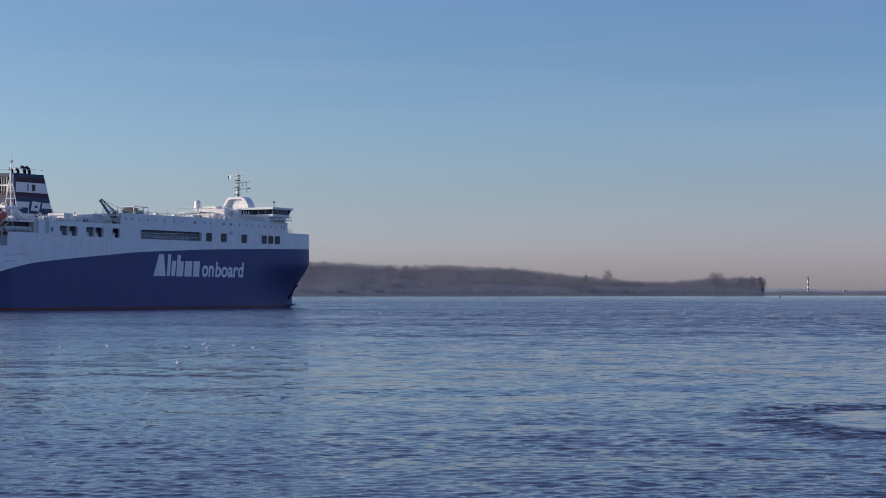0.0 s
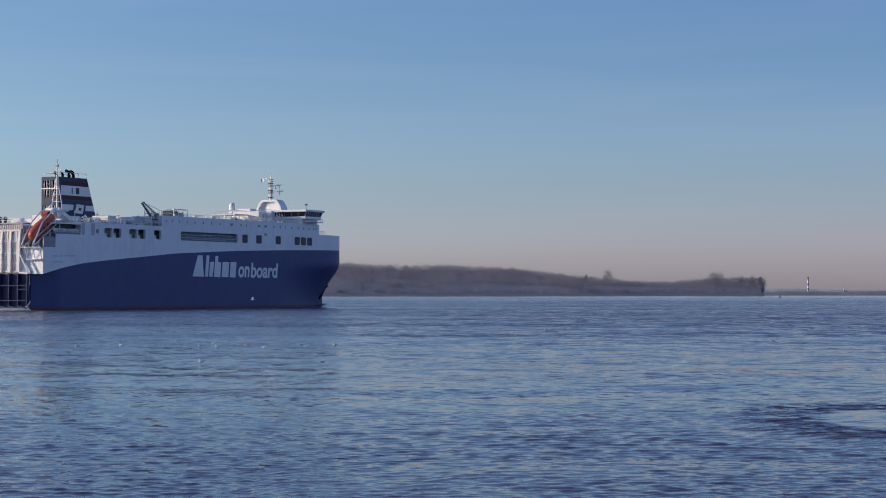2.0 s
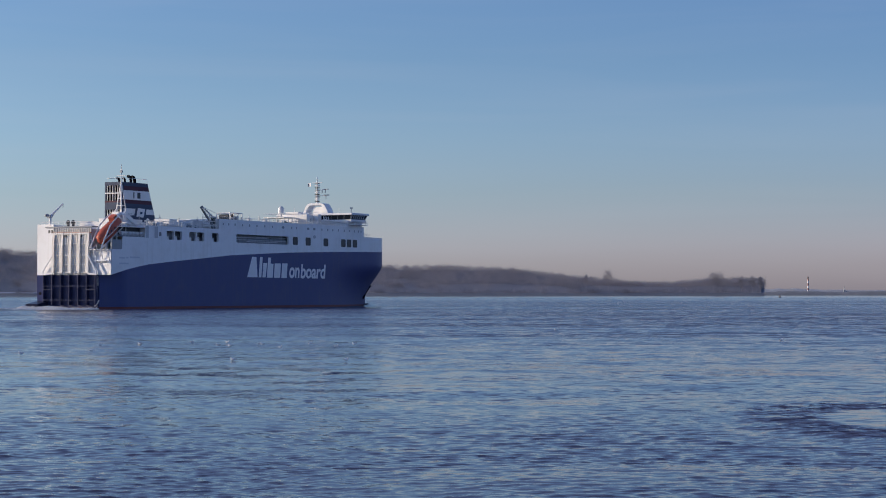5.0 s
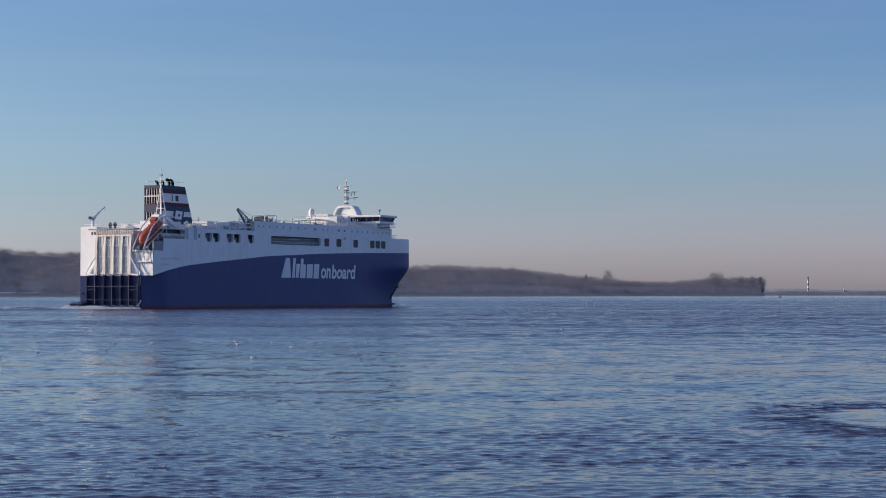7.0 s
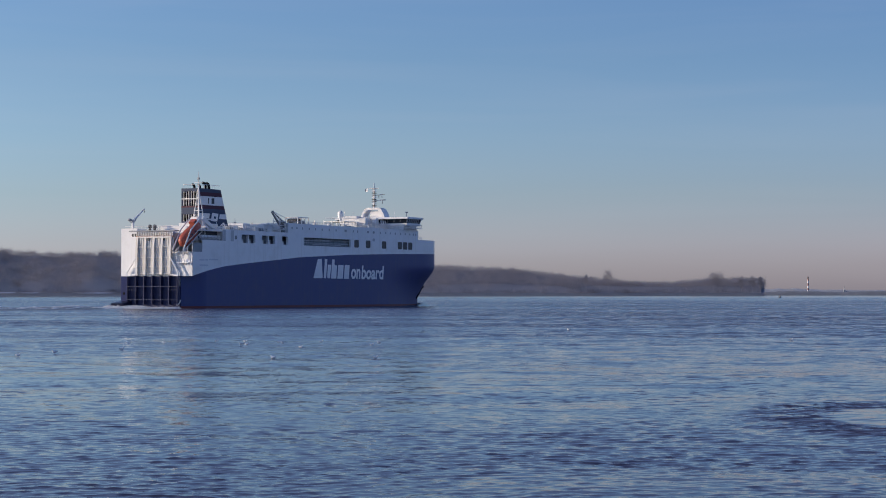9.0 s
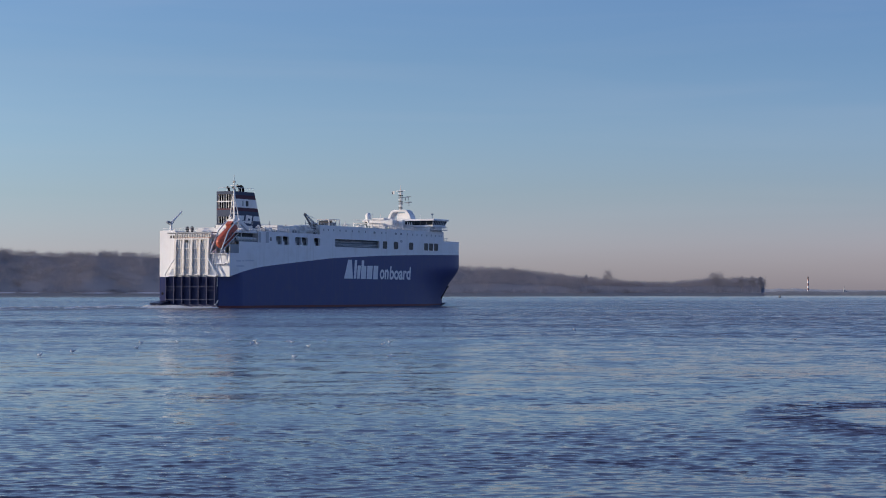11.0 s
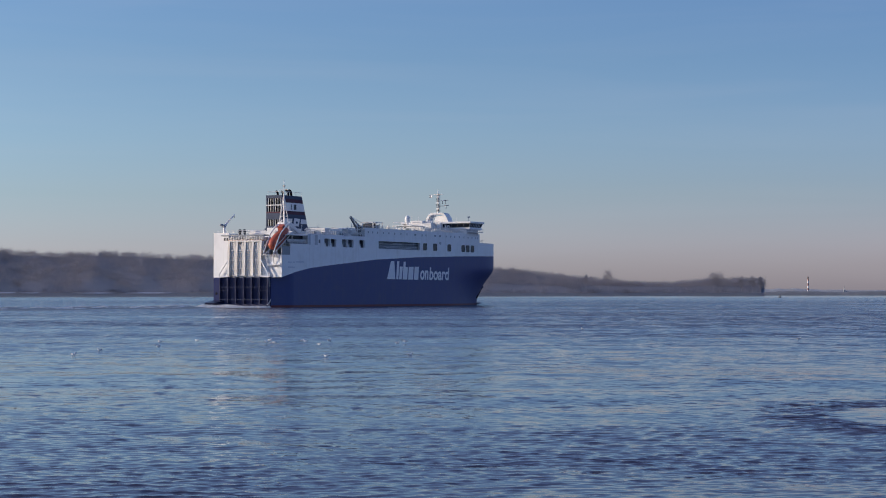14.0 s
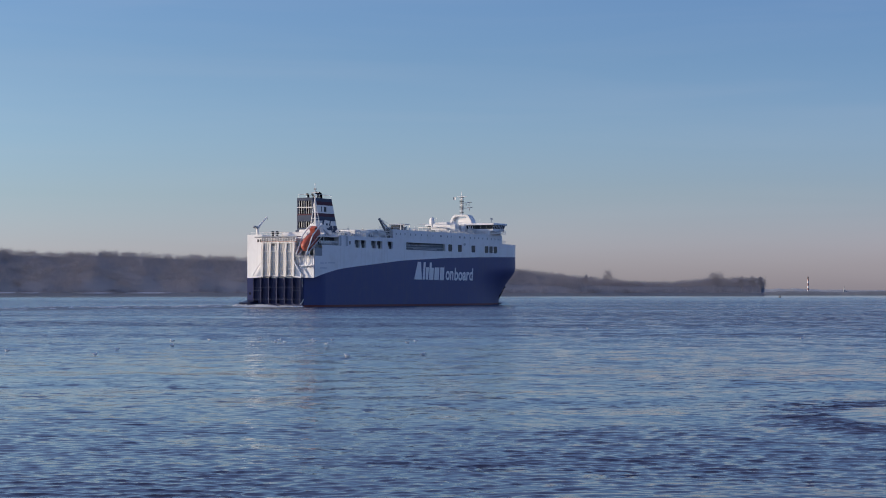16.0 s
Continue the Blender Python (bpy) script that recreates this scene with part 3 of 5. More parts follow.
def side_top(a):
    if a < 0.05:
        return 13.3
    if a <= 4.0:
        return 13.3
    if a <= 12.5:
        return 16.15
    if a <= 41.6:
        return 18.9
    if a <= 110.2:
        return 21.35
    return 18.75


def hull():
    cuts = sorted({0.0, 4.0, 12.5, 41.6, 110.2, *[x for w in WINDOWS for x in w], 1.3, 2.6, 5.0, *[float(v) for v in np.arange(6, 128, 4.0)], *[float(v) for v in np.linspace(110.2, 128.6, 26)]})
    cuts = [c for i, c in enumerate(cuts) if i == 0 or c - cuts[i - 1] > 0.02]
    for side in (-1, 1):
        low, lowf, up, upf, red, redf = [], [], [], [], [], []
        def grid(verts, faces, rows, skip=None):
            k = len(rows[0])
            base = len(verts)
            for r in rows:
                verts.extend(r)
            for i in range(len(rows) - 1):
                for j in range(k - 1):
                    if skip and skip(i, j):
                        continue
                    q = base + i * k + j
                    f = (q, q + k, q + k + 1, q + 1)
                    faces.append(f if side < 0 else f[::-1])
        def pt(a, z, cut=False):
            w = float(half_breadth(a, z))
            if cut and side < 0 and a < 5.0:
                w -= 3.2 * (1 - a / 5.0)
            return (a, side * w, z)
        wave = [float(np.interp(a, WAVE_A, WAVE_Z)) for a in cuts]
        grid(red, redf, [[pt(a, z, True) for z in (-2.5, -0.6, 0.55)] for a in cuts])
        grid(low, lowf, [[pt(a, 0.55 + (w - 0.55) * k / 20, True) for k in range(21)] for a, w in zip(cuts, wave)])
        # white plating, with the window openings left out
        for i in range(len(cuts) - 1):
            a, b = cuts[i], cuts[i + 1]
            top = side_top((a + b) / 2)
            levels = [None] + [z for z in (13.3, 15.2, WIN_LO, WIN_HI, 19.6) if z < top] + [top]
            cols = []
            for aa, w in ((a, wave[i]), (b, wave[i + 1])):
                cols.append([pt(aa, w)] + [pt(aa, max(w, z)) for z in levels[1:]])
            hole = any(abs(a - w0) < 0.15 or (a > w0 and b < w1 + 0.15) for w0, w1 in WINDOWS if a >= w0 - 0.05 and b <= w1 + 0.05)
            def gone(i2, j):
                return hole and levels[j] == WIN_LO
            grid(up, upf, cols, gone)
        raw("boot_topping", red, redf, BOOT_RED, ship, "worn dark red boot topping", True)
        raw("lower_hull", low, lowf, HULL_BLUE, ship, "navy blue painted hull", True)
        bm = bmesh.new()
        vs = [bm.verts.new(v) for v in up]
        for f in upf:
            bm.faces.new([vs[i] for i in f])
        bmesh.ops.remove_doubles(bm, verts=bm.verts, dist=0.002)
        part("upper_hull", bm, HULL_WHITE, ship, "white painted upper side")
        if side < 0:
            v, f = [], []
            for a, w in zip(cuts, wave):
                if a <= 5.01:
                    v += [(a, -HALF, w + 0.01), (a, -HALF + 3.2 * (1 - a / 5.0) + 0.02, w + 0.01)]
            for k in range(len(v) // 2 - 1):
                f.append((2 * k, 2 * k + 1, 2 * k + 3, 2 * k + 2))
            raw("quarter_soffit", v, f, HULL_WHITE, ship)
    # closed floor inside, weather decks
    for name, z, a0, a1 in (("aft_deck", 18.6, 12.5, 41.6), ("upper_deck", 21.0, 41.6, 110.2), ("fore_deck", 17.4, 110.2, 128.5), ("stern_deck", 13.2, 0.1, 12.5), ("car_deck", 15.2, 12.5, 110.0)):
        aa = [a0 + (a1 - a0) * k / 20 for k in range(21)]
        v, f = [], []
        for a in aa:
            w = float(half_breadth(a, z)) - 0.04
            v += [(a, -w, z), (a, w, z), (a, -w, z - 0.15), (a, w, z - 0.15)]
        for k in range(20):
            q = k * 4
            f += [(q, q + 4, q + 5, q + 1), (q + 2, q + 3, q + 7, q + 6)]
        raw(name, v, f, DECK, ship)
    # block fronts
    part("deckhouse_front", box(109.95, 110.15, -10.25, 10.25, 17.4, 21.33), HULL_WHITE, ship)
    part("deck_step", box(41.6, 41.8, -10.25, 10.25, 18.6, 21.33), HULL_WHITE, ship)
    # walls added inside to set how bright the side openings look
    part("added_inner_wall", box(44, 109, -8.4, -8.2, 15.2, 18.55), GREY, ship)
    part("added_inner_wall", box(36.5, 44, -8.4, -8.2, 15.2, 18.55), GREY, ship)
    part("added_inner_wall", box(19.5, 36.5, -8.4, -8.2, 15.2, 18.55), GREY, ship)
    part("aft_bulkhead", box(12.5, 12.7, -10.2, 10.2, 13.2, 18.88), WHITE, ship)


hull()


def rounded(w0, w1, z0, z1, r, n=5):
    out = []
    for cx, cz, a0 in ((w1 - r, z1 - r, 0), (w0 + r, z1 - r, 90), (w0 + r, z0 + r, 180), (w1 - r, z0 + r, 270)):
        for k in range(n + 1):
            a = radians(a0 + 90 * k / n)
            out.append((cx + r * math.cos(a), cz + r * math.sin(a)))
    return out


def side_window(w0, w1, y, sign):
    """An opening in the side: a frame with rounded corners and a deep reveal."""
    r = 0.38
    inner = rounded(w0 + 0.05, w1 - 0.05, WIN_LO + 0.04, WIN_HI - 0.04, r)
    n = len(inner)
    cx, cz = (w0 + w1) / 2, (WIN_LO + WIN_HI) / 2
    outer = []
    for x, z in inner:
        outer.append((w0 - 0.14 if x < w0 + 0.05 + r + 0.001 and x < cx else (w1 + 0.14 if x > w1 - 0.05 - r - 0.001 else x),
                      WIN_LO - 0.14 if z < WIN_LO + 0.04 + r + 0.001 else (WIN_HI + 0.14 if z > WIN_HI - 0.04 - r - 0.001 else z)))
    verts = [(x, y + sign * 0.012, z) for x, z in outer] + [(x, y + sign * 0.03, z) for x, z in inner] + [(x, y - sign * 0.55, z) for x, z in inner]
    faces = []
    for i in range(n):
        j = (i + 1) % n
        faces.append((i, j, n + j, n + i))
        faces.append((n + i, n + j, 2 * n + j, 2 * n + i))
    return raw("window_frame", verts, faces, HULL_WHITE, ship)


for sign in (-1, 1):
    for w0, w1 in WINDOWS:
        fr = side_window(w0, w1, sign * HALF, sign)
        if w1 - w0 > 10:
            for k in range(1, 12):
                x = w0 + (w1 - w0) * k / 12
                part("stanchion", box(x - 0.06, x + 0.06, sign * 9.7 - 0.06, sign * 9.7 + 0.06, 15.2, 18.5), GREY, fr)
            part("bulwark_mesh", box(w0 + 0.3, w1 - 0.3, sign * 9.55 - 0.03, sign * 9.55 + 0.03, 15.4, 17.05), MESH_GREY, fr, "pale grey mesh bulwark")
            for z, x0, x1, r in ((16.55, 0.4, 23.2, 0.10), (17.15, 0.4, 14.0, 0.13), (17.35, 9.0, 23.2, 0.09), (16.2, 5.0, 19.0, 0.12)):
                part("deck_pipe", tube((w0 + x0, sign * 9.9, z), (w0 + x1, sign * 9.9, z), r), DOOR_GREY, fr, "grey horizontal pipe")
        elif w0 > 74:
            part("pane", box(w0 + 0.06, w1 - 0.06, sign * 10.22 - 0.02, sign * 10.22 + 0.02, WIN_LO + 0.05, WIN_HI - 0.05), DULL_PANE, fr, "dark tinted window pane")
        else:
            # added box makes the bright patch low in the opening
            part("inner_screen", box(w0 + 0.4, w0 + 1.7, sign * 9.5 - 0.25, sign * 9.5 + 0.25, 15.22, 16.75, 0.05), WHITE, fr, "white box added to brighten the opening")
            part("guard_bar", box(w0 + 0.05, w1 - 0.05, sign * 9.9 - 0.04, sign * 9.9 + 0.04, 16.5, 16.58), GREY, fr)

for x in (43.4, 45.7, 48.4, 51.6, 54.7, 58.0, 61.5, 65.0, 69.9, 73.9, 76.2, 81.8, 84.8, 88.6, 91.5, 94.0, 96.9, 99.9, 102.6, 105.2, 107.4, 108.7):
    wide = 0.55 if x in (69.9, 81.8, 84.8) else 0.24
    for sign in (-1, 1):
        v = [(px, sign * (HALF + 0.015), pz) for px, pz in rounded(x - wide, x + wide, 19.85, 20.42, 0.16, 3)]
        raw("scupper", v, [tuple(range(len(v)))[::(1 if sign < 0 else -1)]], GREY, ship, "grey freeing port")


oval = [(84.9 + 0.75 * math.cos(radians(k * 18)), 18.1 + 0.42 * math.sin(radians(k * 18))) for k in range(20)]
part("side_emblem", prism(oval, 1, -HALF - 0.02, -HALF - 0.004), DOOR_GREY, ship, "plain grey oval on the upper side")


# ---- lettering ----
def words(text, a, z, width, height, lean, y):
    cu = bpy.data.curves.new("lettering", "FONT")
    cu.body, cu.size, cu.offset, cu.extrude = text, 1.0, 0.026, 0.01
    cu.shear = lean
    tmp = bpy.data.objects.new("lettering", cu)
    me = bpy.data.meshes.new_from_object(tmp)
    bpy.data.objects.remove(tmp)
    co = np.empty(len(me.vertices) * 3)
    me.vertices.foreach_get("co", co)
    co = co.reshape(-1, 3)
    lo, hi = co.min(0), co.max(0)
    q = np.empty_like(co)
    q[:, 0] = a + (co[:, 0] - lo[0]) / (hi[0] - lo[0]) * width
    q[:, 1] = y - (co[:, 2] - lo[2])
    q[:, 2] = z + (co[:, 1] - lo[1]) / (hi[1] - lo[1]) * height
    me.vertices.foreach_set("co", q.ravel())
    me.update()
    me.materials.clear()
    me.materials.append(LETTER)
    ob = new("lettering", me)
    ob.parent = ship
    ob["label"] = "white painted words"
    return ob


words("on", 72.8, 7.4, 4.9, 2.75, 0.12, -HALF - 0.015)
words("board", 78.2, 7.35, 12.3, 3.7, 0.12, -HALF - 0.015)
# the operator's mark: plain slanted white blocks
for pts in (((53.7, 7.5), (58.3, 7.5), (57.75, 12.5), (55.9, 12.5)), ((58.8, 7.5), (60.0, 7.5), (60.6, 12.5), (59.4, 12.5)),
            ((60.5, 7.5), (61.9, 7.5), (62.6, 11.05), (60.9, 11.05)), ((62.5, 7.45), (65.1, 7.45), (65.5, 10.9), (64.2, 11.0), (64.3, 12.45), (63.1, 12.45)),
            ((65.7, 7.45), (68.5, 7.45), (68.9, 11.05), (66.1, 11.05)), ((69.1, 7.4), (71.6, 7.4), (72.0, 11.1), (69.5, 11.1))):
    part("mark_block", prism(pts, 1, -HALF - 0.03, -HALF - 0.005), LETTER, ship, "plain white block of the hull mark")
for a0, a1, z in ((2.9, 4.9, 11.25), (5.3, 6.3, 11.3), (6.8, 10.4, 11.4), (2.9, 6.3, 10.0)):
    part("name_bar", box(a0, a1, -HALF - 0.02, -HALF - 0.004, z, z + 0.35), FAINT, ship, "pale grey bar of worn writing")


# ---- stern ----
def stern():
    tr = part("transom", box(0.0, 0.25, -7.1, HALF, 0.3, 7.6), TRANSOM_BLUE, ship, "navy blue flat transom")
    for y0, y1, z1 in ((5.6, HALF, 18.95), (-4.9, 5.6, 16.9), (-HALF, -4.9, 13.3)):
        part("upper_transom", box(0.0, 0.25, y0, y1, 7.6, z1), HULL_WHITE, ship, "white upper transom plating")
    part("port_house", box(0.25, 12.5, 8.0, HALF - 0.02, 13.2, 18.93), HULL_WHITE, ship)
    # the beam is grey in place of the shadow line under it
    part("stern_beam", box(-0.25, 2.0, -5.2, 7.9, 18.15, 18.45, 0.05), GREY, ship, "beam over the ramp, greyed for its shadow line")
    part("ducktail", prism([(-3.6, 0.35), (-4.0, 1.2), (-3.4, 1.25), (0.0, 1.75), (0.0, 0.0), (0, -0.6), (-2.0, -0.6)], 1, 6.9, HALF - 0.02), DARK_NAVY, ship, "low navy ducktail at the waterline")
    # stern ramp, folded upright
    ramp = part("stern_ramp", box(-0.5, -0.2, -4.7, 5.2, 8.0, 17.0), RAMP_PANEL, ship, "weathered white stern ramp, folded upright")
    for k in range(5):
        y = -4.55 + k * 9.6 / 4
        part("rib", prism([(-0.5, 8.0), (-0.5, 17.0), (-0.7, 16.8), (-1.0, 14.2), (-1.12, 8.0)], 1, y - 0.20, y + 0.20), RIB_WHITE, ramp)
        part("rib_flange", prism([(-1.12, 8.0), (-1.0, 14.2), (-0.7, 16.8), (-0.75, 16.8), (-1.06, 14.2), (-1.18, 8.0)], 1, y - 0.30, y + 0.30), RIB_WHITE, ramp)
    for z in (8.05, 9.8, 11.9, 14.4, 16.6):
        part("cross_beam", box(-0.82, -0.5, -4.5, 5.0, z, z + 0.2), RIB_WHITE, ramp)
    for k in range(8):
        y = -4.55 + (k // 2 + (0.36, 0.66)[k % 2]) * 2.4
        part("ramp_stiffener", box(-0.62, -0.5, y - 0.07, y + 0.07, 8.3, 16.6), RIB_WHITE, ramp)
    low = part("ramp_foot", box(-0.3, -0.03, -6.9, 7.8, 0.35, 7.6), RAMP_NAVY, ship, "navy lower half of the stern ramp, darkened for shade")
    for k in range(7):
        y = -6.8 + k * 14.5 / 6
        part("foot_rib", box(-1.1, -0.3, y - 0.09, y + 0.09, 0.9, 7.7), RAMP_NAVY, low)
        part("rib_face", box(-1.14, -1.1, y - 0.045, y + 0.045, 0.9, 7.7), RIB_BLUE, low, "slate rib face")
    part("foot_bracket", tubes([(-1.0, -7.0, 7.6), (-1.0, -7.3, 4.4), (-0.7, -7.3, 2.4), (-0.9, -6.5, 0.9)], 0.06), RIB_BLUE, low, "slate curved pipe")
    part("foot_bracket", tubes([(-0.5, -7.35, 2.0), (-0.7, -7.2, 1.3), (-1.0, -6.6, 0.7)], 0.13), OFF_WHITE, low, "pale curved bracket")
    part("pilot_ladder", tubes([(-0.4, -7.05, 7.4), (-0.4, -7.05, 5.2)], 0.08), OFF_WHITE, low)
    for z, y0, y1 in ((2.0, -6.9, 7.8), (4.3, 4.9, 7.8), (5.1, -6.9, 7.8), (4.3, -6.9, -4.4)):
        part("foot_beam", box(-1.16, -1.05, y0, y1, z, z + 0.10), RIB_BLUE, low)
    for y0, y1 in ((5.2, 7.9), (-4.7, -7.0)):
        cheek = part("ramp_cheek", tubes([(-1.0, y0, 12.0), (-1.0, y1, 8.4), (-1.0, y1, 7.7), (-1.0, y0, 7.9)], 0.2), HULL_WHITE, ramp, "white triangular ramp cheek")
        part("cheek_plate", prism([(y0, 11.6), (y1, 8.3), (y1, 7.7), (y0, 7.7)], 0, -0.4, -0.05), HULL_WHITE, cheek)
    for y in (1.9, -2.4):
        part("ramp_hook", box(-0.75, -0.5, y - 0.3, y + 0.3, 16.0, 16.5), DARK, ramp)
    for y in (6.1, 6.9):
        part("stern_port", box(-0.02, 0.05, y - 0.28, y + 0.28, 17.0, 17.7), DARK, tr, "dark square stern port")
    part("fairlead", tube((-0.03, 9.4, 3.5), (0.05, 9.4, 3.5), 0.35, seg=12), BLACK, tr, "round dark fairlead")
    # brackets and platforms beside the ramp
    for z, y0, y1 in ((13.3, -10.2, -5.0), (10.8, -9.6, -6.4)):
        part("stern_platform", box(-0.9, 0.0, y0, y1, z - 0.18, z), HULL_WHITE, ship)
    for y in (-6.2, -8.2, -10.0):
        part("platform_brace", tube((0.0, y, 10.2), (-0.85, y, 13.1), 0.12), HULL_WHITE, ship)
    part("stern_ladder", tubes([(-0.35, -5.6, 8.0), (-0.35, -5.6, 13.2)], 0.08), HULL_WHITE, ship)
    # rail over the ramp
    for k in range(22):
        y = -4.9 + k * 10.4 / 21
        part("hinge_post", box(-0.35, -0.15, y - 0.09, y + 0.09, 16.9, 18.05), RIB_WHITE, ship)
    part("hinge_beam", box(-0.4, 0.0, -5.0, 5.6, 16.85, 17.1), RUST, ship, "rust-stained hinge beam")


stern()


def rail(points, h=1.1, spacing=1.6, name="railing", mat=None):
    root = part(name, tubes([(x, y, z + h) for x, y, z in points], 0.05), mat or WHITE, ship, "thin white guard rail")
    bm = tubes([(x, y, z + h * 0.5) for x, y, z in points], 0.035)
    part("lower_bar", bm, mat or WHITE, root)
    for p, q in zip(points, points[1:]):
        p, q = Vector(p), Vector(q)
        n = max(1, round((q - p).length / spacing))
        for k in range(n):
            c = p.lerp(q, k / n)
            part("rail_post", tube(c, c + Vector((0, 0, h)), 0.045, seg=5), mat or WHITE, root)


for sign in (-1, 1):
    rail([(12.6, sign * 10.1, 18.9), (41.5, sign * 10.1, 18.9)], 1.1, 1.0)
    rail([(110.5, sign * 10.0, 18.75), (114.0, sign * 9.6, 18.75)], 0.9, 1.0)
    rail([(42.0, sign * 10.1, 21.3), (100.0, sign * 10.1, 21.3)], 0.55, 4.5)
rail([(1.0, -4.9, 18.5), (1.0, 10.0, 18.5)], 1.0)


# ---- funnel ----
def funnel():
    root = part("funnel", box(23.6, 38.0, 4.4, 10.1, 18.9, 21.3, 0.1), SLATE, ship, "tall striped funnel casing with louvred after face")
    def fwd(z):
        return 37.2 - (z - 21.3) * 3.2 / 8.5
    bands = ((21.3, 22.7, SLATE), (22.7, 23.95, WHITE), (23.95, 25.1, SLATE), (25.1, 26.0, MAROON), (26.0, 28.2, WHITE), (28.2, 29.2, MAROON), (29.2, 30.1, SLATE))
    for z0, z1, mat in bands:
        v = []
        for z in (z0, z1):
            v += [(24.6, 4.8, z), (fwd(z), 4.8, z), (fwd(z), 9.8, z), (24.6, 9.8, z)]
        f = [(0, 1, 5, 4), (1, 2, 6, 5), (2, 3, 7, 6), (3, 0, 4, 7), (0, 3, 2, 1), (4, 5, 6, 7)]
        raw("funnel_band", v, f, mat, root, {"white_deck_paint": "white stripe", "maroon_funnel_paint": "maroon stripe"}.get(mat.name, "slate blue band"))
    root.location = (-0.3, 0.0, -0.4)
    # after face: frame with two rows of dark louvre openings
    for y0, y1 in ((4.8, 5.1), (9.5, 9.8), (7.2, 7.32)):
        part("louvre_frame", box(24.0, 24.62, y0, y1, 21.3, 30.1), SLATE, root)
    for z0, z1, mat in ((21.3, 21.9, SLATE), (23.6, 25.3, SLATE), (29.3, 30.1, SLATE), (25.3, 25.7, MAROON)):
        part("louvre_frame", box(23.98, 24.62, 4.8, 9.8, z0, z1), mat, root)
    for z0, z1 in ((21.9, 23.6), (25.7, 29.3)):
        # the dark behind the bars is put in as a black panel
        part("louvre_shaft", box(24.5, 24.58, 4.85, 9.75, z0, z1), BLACK, root, "black panel for the dark louvre shaft")
        for k in range(6):
            y = 5.4 + k * 0.75
            part("louvre_bar", box(24.05, 24.3, y - 0.045, y + 0.045, z0, z1), WHITE, root)
    part("louvre_beam", box(23.96, 24.3, 4.85, 9.75, 27.35, 27.6), WHITE, root)
    for a0, a1 in ((28.4, 28.75), (29.9, 31.1)):
        part("mark_bar", box(a0, a1, 4.77, 4.797, 26.4, 27.8), DARK, root, "plain dark bar of the funnel mark")
    part("flag_border", prism([(28.6, 21.7), (32.9, 21.5), (33.6, 24.4), (29.4, 24.6)], 1, 4.75, 4.795), SLATE, root, "slate border round the flag shape")
    part("mark_bar", prism([(30.8, 22.75), (31.7, 22.7), (31.9, 23.25), (31.0, 23.3)], 1, 4.72, 4.742), SLATE, root, "plain slate bar on the flag shape")
    part("mark_flag", prism([(29.5, 22.1), (32.3, 21.95), (32.9, 24.0), (30.1, 24.15)], 1, 4.74, 4.78), WHITE, root, "plain white flag shape")
    for k, (a, y, r, h) in enumerate(((26.9, 6.2, 0.24, 0.8), (28.0, 7.0, 0.26, 1.0), (29.2, 6.2, 0.36, 1.35), (30.7, 6.2, 0.36, 1.3), (27.6, 8.4, 0.3, 1.0))):
        pts = [(a, y, 30.1), (a, y, 30.1 + h * 0.55), (a - h * 0.25, y, 30.1 + h), (a - h * 0.8, y, 30.1 + h * 1.15)]
        part("exhaust_pipe", tubes(pts, r, 10), BLACK, root, "sooty bent exhaust pipe")
    pts = [(24.7, 4.9, 30.1), (33.8, 4.9, 30.1), (33.8, 9.7, 30.1), (24.7, 9.7, 30.1), (24.7, 4.9, 30.1)]
    part("funnel_rail", tubes([(x, y, z + 1.0) for x, y, z in pts], 0.04), WHITE, root)
    for x, y, z in pts[:4] + [(27, 4.9, 30.1), (31, 4.9, 30.1), (24.7, 7.3, 30.1)]:
        part("rail_post", tube((x, y, z), (x, y, z + 1.0), 0.04, seg=5), WHITE, root)


funnel()


